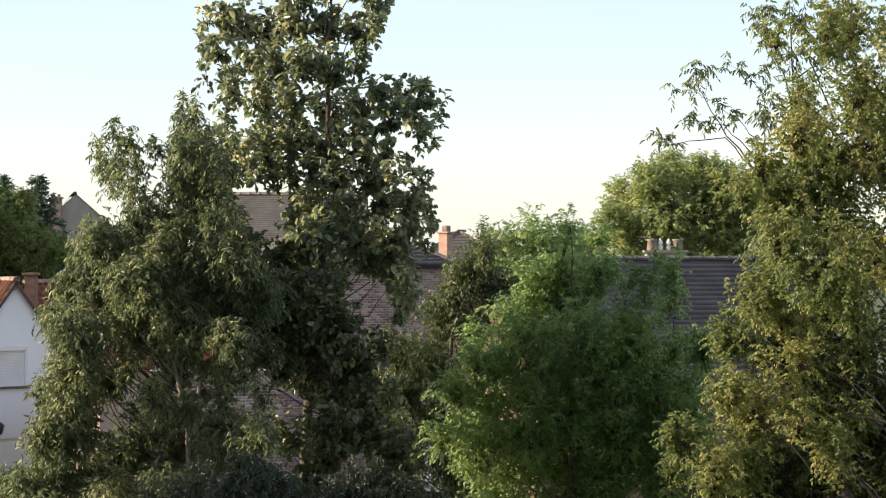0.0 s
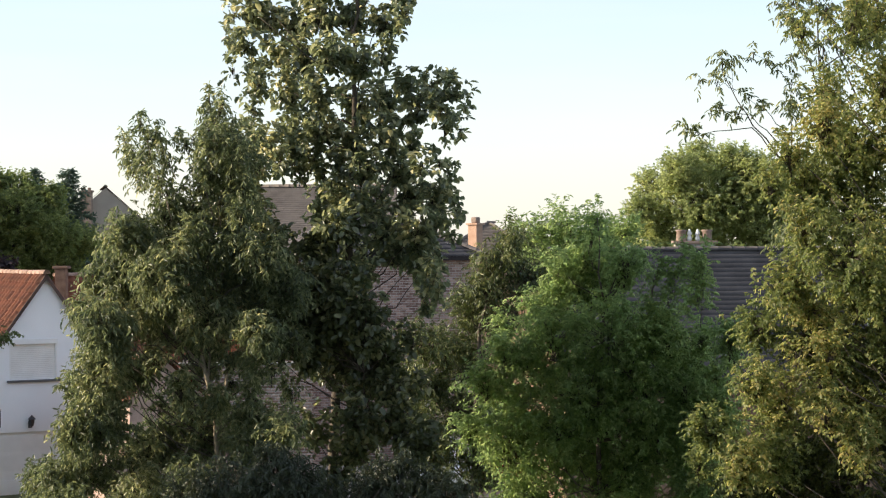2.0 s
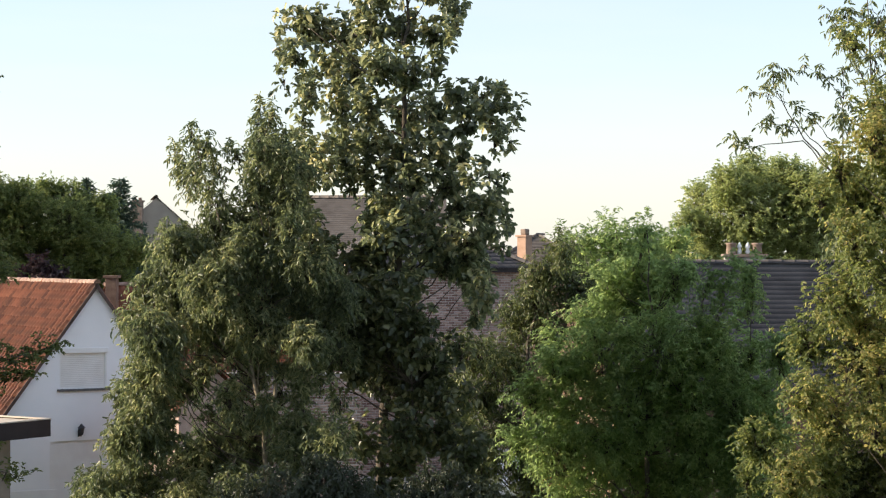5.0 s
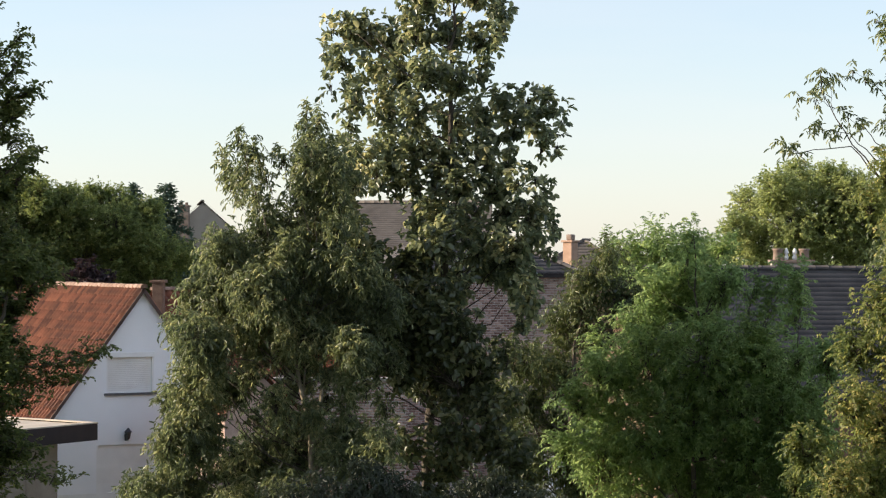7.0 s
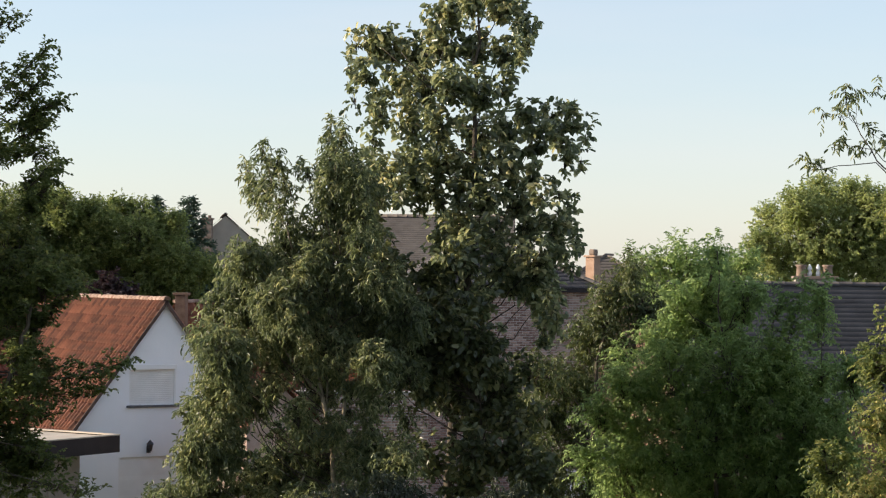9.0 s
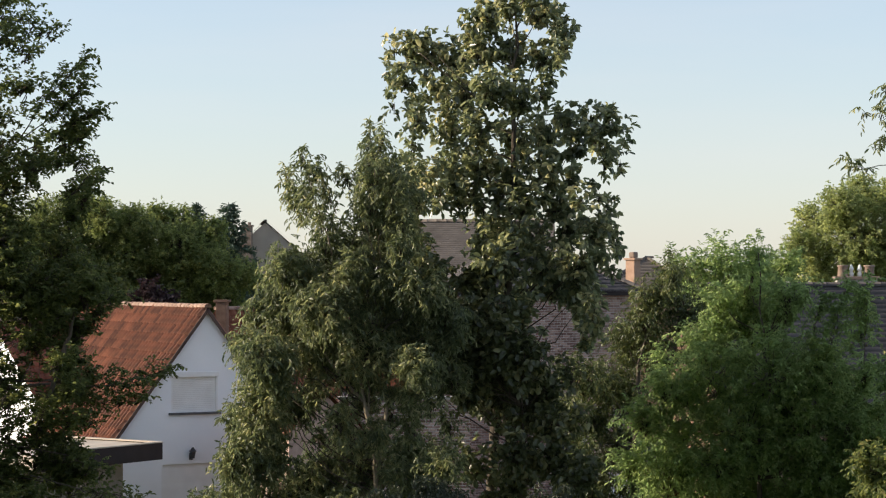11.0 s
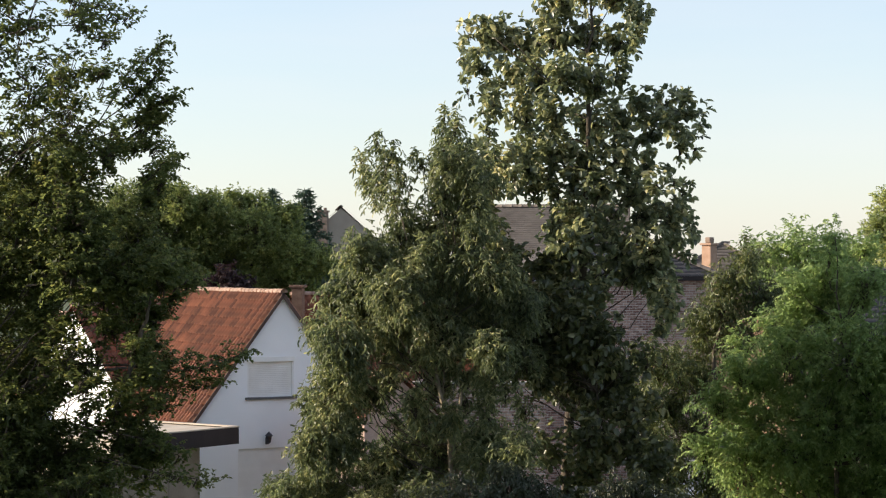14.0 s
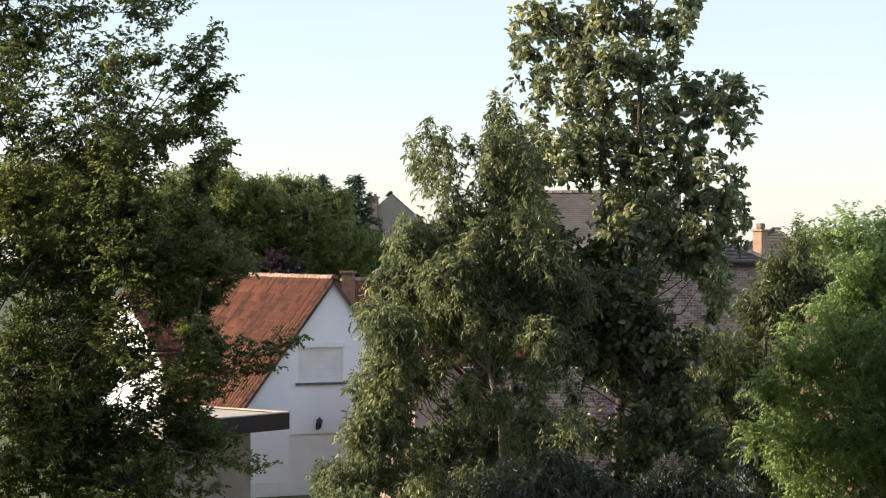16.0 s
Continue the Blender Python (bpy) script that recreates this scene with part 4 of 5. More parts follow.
tree("shaded_lower_crown", "lower foliage of the tall tree, shade put into its darker leaves", "tree", (-1.72, 34.2), [(-1.72, 2.98), (-1.82, 5.79)], T8, "broad", SHADED_BROAD, seed=81, deep=0.9, girth=0.07)

T2 = [(-4.51, 8.84, 0.31, 0.45), (-3.97, 9.01, 0.36, 0.36), (-3.74, 8.65, 0.45, 0.39), (-4.38, 8.37, 0.5, 0.39), (-4.92, 8.15, 0.41, 0.39), (-3.7, 7.83, 0.45, 0.6), (-4.1, 7.65, 0.54, 1), (-4.74, 7.56, 0.59, 1), (-5.46, 7.47, 0.5, 1), (-5.73, 7.36, 0.27, 0.8), (-5.87, 6.79, 0.45, 1), (-5.46, 6.75, 0.63, 1), (-4.74, 6.75, 0.68, 1), (-4.01, 6.84, 0.63, 1), (-3.29, 7.02, 0.5, 1)]
T2 += [(-2.93, 6.57, 0.5, 1), (-6.08, 6.2, 0.34, 1), (-5.73, 5.93, 0.54, 1), (-5.01, 5.93, 0.54, 1), (-4.19, 6.11, 0.59, 1), (-3.38, 6.2, 0.54, 1), (-6.09, 5.48, 0.36, 1), (-5.91, 5.12, 0.5, 1), (-6.38, 4.89, 0.24, 1), (-6.32, 4.31, 0.33, 1), (-5.91, 4.31, 0.54, 1), (-5.19, 4.58, 0.38, 0.29), (-5.28, 3.85, 0.63, 1), (-6.18, 3.58, 0.54, 1), (-6.72, 3.49, 0.45, 1), (-4.37, 3.58, 0.41, 1), (-7.09, 3.4, 0.36, 1), (-5.28, 3.13, 0.81, 1), (-6.36, 2.86, 0.72, 1), (-4.38, 4.67, 0.42, 0.25), (-2.84, 5.66, 0.38, 0.38), (-3.29, 5.84, 0.45, 1), (-4.83, 4.04, 0.54, 1)]
T2 += [(-3.65, 4.04, 0.45, 1), (-4.38, 5.48, 0.42, 0.34), (-3.92, 4.4, 0.42, 0.34), (-3.11, 4.4, 0.42, 0.34), (-5.64, 5.48, 0.41, 1), (-5.39, 5.23, 0.34, 1), (-5.82, 5.35, 0.32, 1), (-5.73, 4.76, 0.41, 1), (-5.6, 5.03, 0.32, 1), (-3.65, 4.31, 0.45, 0.7), (-4.47, 4.4, 0.45, 0.7), (-2.93, 4.31, 0.41, 0.7), (-3.2, 4.04, 0.41, 1), (-4.37, 4.04, 0.45, 1), (-4.65, 4.76, 0.36, 0.6), (-4.38, 5.66, 0.36, 0.5), (-6.38, 4.04, 0.25, 0.5), (-6.54, 3.69, 0.31, 0.6), (-6.2, 4.56, 0.24, 0.5), (-6.07, 5.03, 0.25, 0.6), (-6.14, 5.84, 0.27, 0.6)]
T2 += [(-6.41, 4.95, 0.25, 0.5), (-6.26, 4.44, 0.35, 0.7), (-4.07, 8.77, 0.25, 0.8), (-3.79, 8.47, 0.24, 0.8), (-4.07, 8.2, 0.27, 1), (-3.7, 8, 0.2, 1), (-4.16, 9.12, 0.18, 0.8)]
T2 += [(-4.33, 7.45, 0.41, 1), (-3.77, 7.18, 0.41, 1), (-4.7, 6.81, 0.46, 1), (-3.96, 6.54, 0.5, 1), (-5.07, 6.26, 0.46, 1), (-4.33, 6.08, 0.38, 1), (-5.63, 6.63, 0.41, 1), (-6.09, 6.63, 0.32, 1), (-5.44, 7.36, 0.32, 1), (-4.88, 7.82, 0.32, 0.6), (-4.24, 8.1, 0.32, 0.6), (-3.59, 7.73, 0.29, 1), (-5.82, 5.89, 0.46, 1), (-6.28, 6.08, 0.32, 1), (-5.07, 5.43, 0.27, 0.7), (-4.33, 5.35, 0.29, 0.6), (-3.78, 5.44, 0.29, 0.6), (-3.41, 5.17, 0.27, 0.6), (-4.7, 4.98, 0.29, 0.7), (-3.96, 4.8, 0.29, 0.7), (-3.95, 8.96, 0.25, 0.6), (-3.72, 8.68, 0.25, 0.6), (-4.13, 8.41, 0.32, 0.6)]
T2 += [(-3.77, 8.13, 0.27, 0.6), (-4.22, 9.05, 0.23, 0.6)]
T2 += [(-3.87, 5.03, 0.25, 0.5), (-3.42, 4.84, 0.27, 0.6), (-4.24, 5.21, 0.23, 0.5), (-3.14, 5.21, 0.23, 0.5), (-3.6, 5.39, 0.27, 0.8), (-4.61, 4.94, 0.27, 0.6), (-2.96, 4.84, 0.24, 0.5), (-4.06, 4.66, 0.24, 0.5)]
T2 += [(-3.86, 9.01, 0.25, 1), (-3.63, 8.74, 0.25, 1), (-3.45, 9.01, 0.18, 1), (-3.77, 8.46, 0.27, 1), (-3.45, 8.55, 0.18, 1), (-4.05, 8.74, 0.25, 1), (-3.57, 8.17, 0.22, 1)]
T2 = [(x, z, r, q * (0.7 if z > 7.7 else 1.0)) for x, z, r, q in T2]   # wispy towards the top
tree("ash_tree", "many-stemmed ash tree with drooping feathered leaves", "tree", (-3.97, 33.0), [(-3.97, 3.49), (-4.06, 4.4), (-4.24, 5.48), (-4.3, 6.4)], T2, "ash", ASH_GREEN, PALE_BARK, seed=22, deep=1.0, girth=0.07,
     boughs=[([(-4.77, 7.65), (-4.95, 8.29), (-5.29, 9.27)], 0.01, 0.16, 20, 0.35),
             ([(-5.00, 8.11), (-5.23, 8.56), (-5.65, 8.97)], 0.008, 0.15, 16, 0.3),
             ([(-4.68, 8.29), (-4.86, 8.66), (-4.99, 9.04)], 0.007, 0.13, 12, 0.3),
             ([(-4.22, 8.38), (-4.30, 9.11), (-4.23, 9.70)], 0.008, 0.13, 15, 0.3),
             ([(-4.00, 8.56), (-4.04, 9.20), (-3.93, 9.57)], 0.007, 0.12, 10, 0.3),
             ([(-5.18, 7.93), (-5.41, 8.29), (-5.57, 8.61)], 0.006, 0.12, 10, 0.3)],
     stems=[[(-4.01, 3.16, 0.05), (-4.06, 4.34, 0.048), (-4.25, 5.21, 0.035), (-4.44, 6.08, 0.025)], [(-4.06, 4.39, 0.035), (-3.88, 4.98, 0.028), (-3.89, 5.71, 0.02)], [(-4.87, 3.34, 0.03), (-4.59, 3.89, 0.022), (-4.55, 3.98, 0.012)], [(-4.29, 5.26, 0.022), (-4.85, 5.90, 0.016), (-5.12, 6.45, 0.01)]])

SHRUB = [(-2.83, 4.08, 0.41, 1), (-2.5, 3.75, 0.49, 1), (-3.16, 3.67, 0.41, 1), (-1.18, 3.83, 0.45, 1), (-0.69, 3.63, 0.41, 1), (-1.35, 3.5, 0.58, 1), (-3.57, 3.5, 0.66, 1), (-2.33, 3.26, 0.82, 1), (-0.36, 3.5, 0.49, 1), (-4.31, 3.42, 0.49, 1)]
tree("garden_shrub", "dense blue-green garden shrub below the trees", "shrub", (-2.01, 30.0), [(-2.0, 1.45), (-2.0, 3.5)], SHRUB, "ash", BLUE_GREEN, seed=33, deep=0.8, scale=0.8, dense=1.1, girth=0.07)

WIL = [(-0.94, 5.29, 0.62, 1), (-1.17, 4.5, 0.56, 1), (-0.72, 4.39, 0.51, 1), (-1.06, 3.72, 0.56, 1), (-0.49, 5.07, 0.51, 1), (0.52, 6.92, 0.51, 1), (0.85, 7.31, 0.39, 1), (0.29, 6.41, 0.62, 1), (1.08, 6.64, 0.62, 1), (-0.04, 5.85, 0.56, 1), (0.63, 5.74, 0.67, 1), (-0.16, 4.95, 0.67, 1), (-0.27, 3.94, 0.67, 1), (-0.72, 3.04, 0.67, 1), (0.18, 2.93, 0.67, 1)]
tree("willow_tree", "slender olive-green tree with narrow drooping leaves", "tree", (0.07, 41.0), [(0.07, 3.27), (0.18, 5.51), (0.74, 7.42)], WIL, "willow", WILLOW_GREEN, seed=44, deep=0.9, girth=0.1)

T3 = [(2.14, 6.95, 0.49, 1), (1.64, 6.71, 0.54, 1), (2.68, 6.9, 0.42, 1), (2.14, 6.31, 0.74, 1), (2.73, 6.71, 0.49, 1), (1.3, 6.11, 0.54, 1), (3.21, 5.63, 0.74, 1), (2.42, 5.63, 0.89, 1), (1.44, 5.52, 0.79, 1), (0.65, 5.32, 0.59, 1), (0.26, 4.74, 0.54, 1), (0.95, 4.53, 0.79, 1), (1.94, 4.53, 0.89, 1), (3.03, 4.74, 0.89, 1), (3.81, 5.11, 0.59, 1), (4.11, 4.33, 0.79, 1), (0.65, 3.73, 0.79, 1), (1.74, 3.54, 0.89, 1), (2.92, 3.54, 0.89, 1), (3.92, 3.45, 0.7, 1), (-0.04, 3.94, 0.45, 1), (4.51, 5.52, 0.49, 1), (3.92, 6.71, 0.17, 0.5)]
T3 += [(3.97, 6.31, 0.25, 0.5), (1.16, 2.75, 0.98, 1), (2.64, 2.56, 0.98, 1), (4.11, 2.65, 0.89, 1), (2.14, 4.04, 0.7, 1), (3.21, 3.94, 0.7, 1), (2.73, 3.05, 0.7, 1), (1.53, 4.13, 0.7, 1), (2.53, 4.84, 0.59, 1), (1.27, 5.53, 0.36, 0.8), (0.97, 5.13, 0.36, 0.8), (1.46, 4.83, 0.4, 0.8), (0.67, 5.73, 0.3, 0.8), (1.66, 3.74, 0.4, 0.8), (1.06, 3.94, 0.4, 0.8)]
T3 += [(3.46, 5.54, 0.59, 0.44), (4.05, 5.54, 0.51, 0.5), (3.16, 6.03, 0.45, 0.22), (3.65, 4.75, 0.7, 0.55), (4.39, 4.94, 0.47, 0.55), (2.86, 6.75, 0.37, 0.33), (3.54, 3.96, 0.7, 0.55), (4.3, 3.96, 0.59, 0.55), (4.04, 3.15, 0.59, 0.55), (2.75, 5.14, 0.49, 0.22), (3.91, 6.14, 0.37, 0.28), (4.45, 5.74, 0.37, 0.39)]
tree("locust_tree", "bright green feathery locust tree", "tree", (2.24, 36.1), [(2.24, 3.73), (2.33, 5.72), (2.24, 7.69)], T3, "locust", LOCUST_GREEN, seed=55, dense=0.72, deep=0.8, girth=0.07,
     boughs=[([(3.35, 5.75), (3.55, 6.54), (3.68, 7.06)], 0.01, 0.2, 14, 0.2), ([(4.01, 5.74), (4.05, 6.54), (4.11, 7.02)], 0.01, 0.22, 14, 0.2), ([(3.16, 5.94), (3.16, 6.54), (3.30, 6.83)], 0.008, 0.16, 8, 0.2), ([(2.08, 7.05), (2.17, 7.44), (2.26, 7.75)], 0.008, 0.16, 12, 0.2)])

T6 = [(1, 7.62, 0.21, 0.6), (2.12, 7.96, 0.26, 0.6), (2.31, 7.62, 0.39, 1), (2.97, 7.44, 0.45, 1), (1.59, 7.62, 0.24, 0.7), (1.92, 7.53, 0.39, 1), (1.39, 7.26, 0.66, 1), (2.58, 7.26, 0.79, 1), (3.5, 7.46, 0.46, 1), (1.92, 6.54, 0.79, 1), (2.84, 6.28, 0.79, 1)]
tree("sumac_tree", "feather-leaved tree showing above the locust", "tree", (2.31, 48.0), [(2.31, 3.91), (2.25, 7.86)], T6, "sumac", LOCUST_GREEN, seed=66, deep=0.8, girth=0.1)

T4 = [(4.48, 10.16, 0.33, 0.45), (5, 10.09, 0.55, 0.45), (5.52, 10.38, 0.59, 0.5), (5.96, 9.94, 0.67, 0.5), (4.85, 9.27, 0.44, 0.6), (5.45, 9.27, 0.63, 0.7), (4.56, 8.72, 0.41, 1), (4.2, 8.38, 0.31, 1), (4.04, 8.01, 0.25, 1), (5.15, 8.53, 0.67, 1), (5.81, 8.53, 0.67, 1), (4.52, 8.01, 0.53, 1), (5.15, 7.79, 0.7, 1), (4.33, 7.42, 0.41, 1), (4.85, 7.05, 0.67, 1), (5.67, 7.2, 0.74, 1), (4.22, 6.68, 0.52, 1), (3.89, 6.09, 0.44, 1), (3.71, 5.42, 0.37, 1)]
T4 += [(4.11, 5.13, 0.55, 1), (3.19, 4.76, 0.37, 1), (3.52, 4.35, 0.48, 1), (4.04, 4.32, 0.52, 1), (3.08, 4.2, 0.26, 1), (6.48, 9.2, 0.81, 1), (6.55, 7.57, 0.89, 1), (6.41, 10.53, 0.74, 1), (5.59, 11.2, 0.59, 1), (4.56, 5.05, 0.37, 0.6), (4.7, 6.09, 0.37, 0.6), (5.15, 4.46, 0.37, 0.5)]
T4 += [(4.68, 5.8, 0.36, 0.7), (5.13, 5.36, 0.38, 0.8), (5.46, 5.95, 0.38, 0.8), (4.9, 4.73, 0.36, 0.8), (5.57, 4.92, 0.41, 0.8), (4.54, 6.35, 0.31, 0.7), (5.27, 6.5, 0.38, 0.9), (4.54, 5.36, 0.3, 0.6), (4.24, 5.8, 0.27, 0.5)]
tree("yellowing_tree", "large tree with yellow-green early autumn leaves", "tree", (6.48, 27.0), [(6.44, 4.61), (6.33, 6.83), (6.19, 11.27)], T4, "yellow", YELLOW_GREEN, seed=77, deep=1.0, girth=0.1)

# lower right of the yellowing crown, split off to take the shaded leaf colour
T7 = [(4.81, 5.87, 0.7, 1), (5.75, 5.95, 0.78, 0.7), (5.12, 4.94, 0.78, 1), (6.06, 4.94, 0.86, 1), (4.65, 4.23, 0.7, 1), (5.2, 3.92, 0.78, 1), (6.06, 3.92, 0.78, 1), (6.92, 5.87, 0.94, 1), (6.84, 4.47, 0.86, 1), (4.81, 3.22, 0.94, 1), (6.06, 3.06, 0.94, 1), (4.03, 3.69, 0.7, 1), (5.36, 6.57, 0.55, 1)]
tree("shaded_green_tree", "dense tree below the yellowing one, shade put into its dark green leaves", "tree", (5.43, 28.5), [(5.43, 3.69), (5.36, 6.03)], T7, "yellow", SHADED_GREEN, seed=71, deep=0.8, girth=0.1)

T4B = [(4.85, 10.51, 0.22, 0.5), (4.94, 10.89, 0.28, 0.6), (5.45, 10.85, 0.34, 0.7), (5.32, 10.22, 0.34, 0.6), (4.77, 9.32, 0.26, 0.5), (5.4, 8.47, 0.51, 1), (5.23, 7.45, 0.68, 1), (5.91, 10.34, 0.42, 1)]
ASH_BOUGHS = [
    ([(5.03, 8.07), (4.26, 8.98), (3.82, 9.74), (3.80, 10.09)], 0.014, 0.096, 4, 0.75),
    ([(4.86, 8.33), (4.26, 8.98), (3.50, 8.85), (3.22, 8.94)], 0.012, 0.128, 5, 0.6),
    ([(4.69, 8.67), (4.22, 9.12), (3.55, 9.21)], 0.01, 0.112, 5, 0.5),
    ([(4.01, 9.49), (3.76, 9.63), (3.50, 9.69)], 0.006, 0.096, 3, 0.3),
    ([(4.01, 9.49), (4.00, 9.78), (4.02, 10.05)], 0.005, 0.04, 2, 0.7)]
ASH_BOUGHS += [
    ([(4.86, 8.84), (4.52, 9.24), (4.08, 9.52)], 0.009, 0.12, 5, 0.4),
    ([(4.88, 8.16), (4.86, 9.24), (4.89, 10.09)], 0.013, 0.16, 7, 0.3),
    ([(4.88, 9.61), (4.65, 9.87), (4.23, 10.11)], 0.008, 0.104, 4, 0.4),
    ([(5.50, 8.50), (5.21, 9.86), (4.97, 10.44), (4.66, 10.85)], 0.016, 0.176, 9, 0.4),
    ([(5.50, 9.20), (5.21, 9.27), (4.87, 9.52)], 0.009, 0.144, 4, 0.3),
    ([(5.88, 9.18), (5.55, 10.12), (5.47, 10.88)], 0.016, 0.2, 8, 0.2)]
tree("ash_tree", "thin-topped ash tree behind the yellowing tree", "tree", (5.57, 31.0), [(5.57, 5.08), (5.4, 8.47), (5.23, 11.19)], T4B, "thin_ash", ASH_GREEN, seed=88, deep=0.5, dense=0.6, girth=0.06, boughs=ASH_BOUGHS)

T5 = [(-10.11, 10.47, 0.61, 0.52), (-9.36, 10.54, 0.54, 0.52), (-8.74, 10.65, 0.27, 0.48), (-10.28, 9.6, 0.69, 0.56), (-9.53, 9.82, 0.61, 0.56), (-8.79, 9.85, 0.5, 0.64), (-8.21, 9.88, 0.32, 0.64), (-7.8, 10.07, 0.18, 0.48), (-7.74, 9.76, 0.17, 0.48), (-7.5, 9.44, 0.17, 0.56), (-8.13, 9.33, 0.38, 0.8), (-7.77, 9, 0.23, 0.56), (-8.79, 9.1, 0.61, 0.8), (-9.62, 8.95, 0.69, 0.8), (-10.37, 8.71, 0.61, 0.8), (-8.13, 8.77, 0.35, 0.8), (-8.63, 8.46, 0.54, 1), (-9.37, 8.23, 0.69, 1), (-10.2, 7.91, 0.69, 1), (-7.42, 8.59, 0.11, 0.6), (-8.05, 10.16, 0.12, 0.6), (-7.6, 9.63, 0.11, 0.6), (-7.89, 9.56, 0.17, 0.7)]
T5 += [(-7.36, 9.47, 0.08, 0.6)]
T5 += [(-8.55, 7.82, 0.61, 1), (-7.89, 8.14, 0.27, 1), (-9.37, 7.43, 0.69, 1), (-8.55, 7.19, 0.58, 1), (-7.89, 7.42, 0.46, 1), (-10.12, 7.03, 0.69, 1), (-7.36, 7.03, 0.31, 1), (-8.14, 6.63, 0.38, 1), (-9.79, 6.47, 0.46, 1), (-7.33, 5.85, 0.23, 0.8), (-6.92, 5.89, 0.2, 0.7), (-6.68, 6.02, 0.12, 0.6), (-7.73, 5.76, 0.27, 1), (-8.06, 6, 0.27, 1), (-7.9, 5.45, 0.21, 0.7), (-10.12, 5.59, 0.61, 1), (-9.46, 4.88, 0.61, 1), (-8.63, 4.89, 0.38, 0.8), (-8.22, 4.69, 0.42, 1), (-7.9, 4.5, 0.35, 0.8)]
T5 += [(-10.12, 4.71, 0.69, 1), (-9.13, 4.25, 0.61, 1), (-8.47, 3.94, 0.58, 1), (-9.96, 3.91, 0.69, 1), (-11.12, 9.21, 0.77, 1), (-11.13, 7.19, 0.84, 1), (-11.13, 5.18, 0.84, 1), (-11.2, 10.82, 0.77, 1), (-8.96, 5.68, 0.38, 0.25), (-10.11, 11.27, 0.69, 1), (-9.11, 11.25, 0.46, 1), (-9.38, 3.21, 0.77, 1), (-8.15, 3.23, 0.61, 1), (-10.46, 5.67, 0.58, 1), (-10.29, 4.87, 0.61, 1), (-10.54, 3.99, 0.61, 1), (-9.71, 4.4, 0.61, 1), (-8.14, 6.79, 0.46, 1), (-7.89, 7.03, 0.42, 1), (-7.81, 6.48, 0.35, 1), (-7.69, 6.08, 0.25, 1), (-8.14, 6.32, 0.35, 0.6), (-7.41, 5.98, 0.25, 1)]
T5 += [(-7.16, 5.89, 0.23, 0.9), (-7.65, 5.69, 0.25, 1), (-8.06, 5.6, 0.31, 0.8), (-7.9, 4.42, 0.42, 1), (-8.14, 4.89, 0.35, 1), (-8.63, 6, 0.38, 0.25), (-8.84, 5.52, 0.38, 0.4), (-9.21, 6.35, 0.42, 1), (-8.75, 6.43, 0.35, 0.35), (-8.26, 6.2, 0.38, 0.3), (-9.62, 5.67, 0.54, 1), (-8.55, 5.6, 0.42, 0.4), (-9.13, 5.28, 0.42, 0.8), (-8.06, 5.21, 0.31, 0.8), (-10.46, 6.31, 0.61, 1), (-8.71, 6, 0.31, 0.25), (-8.96, 5.76, 0.38, 0.5), (-10.36, 10.16, 0.61, 1), (-9.87, 5.19, 0.61, 1), (-8.8, 4.49, 0.46, 1), (-6.48, 6.02, 0.1, 0.6), (-7.33, 5.69, 0.26, 1), (-7.07, 5.69, 0.18, 0.8)]
T5 += [(-7.65, 5.29, 0.23, 1), (-7.45, 5.21, 0.14, 0.7), (-7.28, 6.99, 0.2, 1), (-7.32, 7.15, 0.23, 1), (-7.53, 6.79, 0.26, 0.8)]
T5 = [o for o in T5 if not (o[0] > -7.95 and o[1] > 8.3) and not (o[0] > -7.6 and o[1] < 6.3)]   # the outer reach is single boughs
T5 += [(-9.1, 6.3, 0.23, 0.8), (-8.9, 5.94, 0.17, 0.5), (-8.61, 6.34, 0.27, 1), (-8.19, 5.98, 0.19, 0.7), (-8.69, 5.58, 0.23, 0.35), (-9.02, 5.58, 0.19, 0.5), (-8.28, 5.34, 0.23, 0.8), (-10.19, 5.97, 0.39, 1), (-9.44, 5.17, 0.39, 0.8), (-10.19, 5, 0.46, 1), (-9.44, 4.37, 0.42, 0.8), (-10.19, 4.12, 0.46, 1), (-8.61, 4.7, 0.28, 0.7), (-8.69, 4.06, 0.35, 0.7), (-9.69, 5.81, 0.31, 0.8), (-10.19, 7.99, 0.42, 1), (-9.35, 7.74, 0.42, 1), (-8.52, 7.82, 0.39, 1), (-7.94, 7.58, 0.31, 1), (-10.19, 7.18, 0.42, 1), (-9.27, 7.02, 0.42, 1), (-8.36, 7.1, 0.39, 1), (-7.53, 7.26, 0.25, 1)]
T5 += [(-7.95, 4.71, 0.22, 0.6), (-8.19, 4.23, 0.27, 0.7), (-9.19, 4.85, 0.31, 1)]
T5 += [(-9.02, 4.37, 0.31, 1), (-8.52, 4.38, 0.26, 0.8), (-8.94, 3.9, 0.35, 1), (-8.36, 3.82, 0.28, 1), (-9.44, 3.89, 0.35, 1), (-9.86, 4.52, 0.35, 1), (-8.9, 6.34, 0.22, 1), (-9.1, 5.9, 0.22, 0.8), (-8.59, 5.88, 0.17, 0.5), (-9.19, 5.33, 0.27, 1), (-9.77, 5.33, 0.31, 1)]
T5 += [(-8.9, 5.66, 0.19, 0.5), (-8.73, 5.98, 0.17, 0.5), (-8.56, 5.34, 0.2, 0.6), (-8.94, 5.14, 0.2, 0.7), (-8.36, 5.66, 0.14, 0.5), (-9.1, 4.81, 0.23, 0.8)]
T5 = [(x, z, r, q * (0.78 if z > 8.4 else 1.0)) for x, z, r, q in T5]   # thinner towards the top
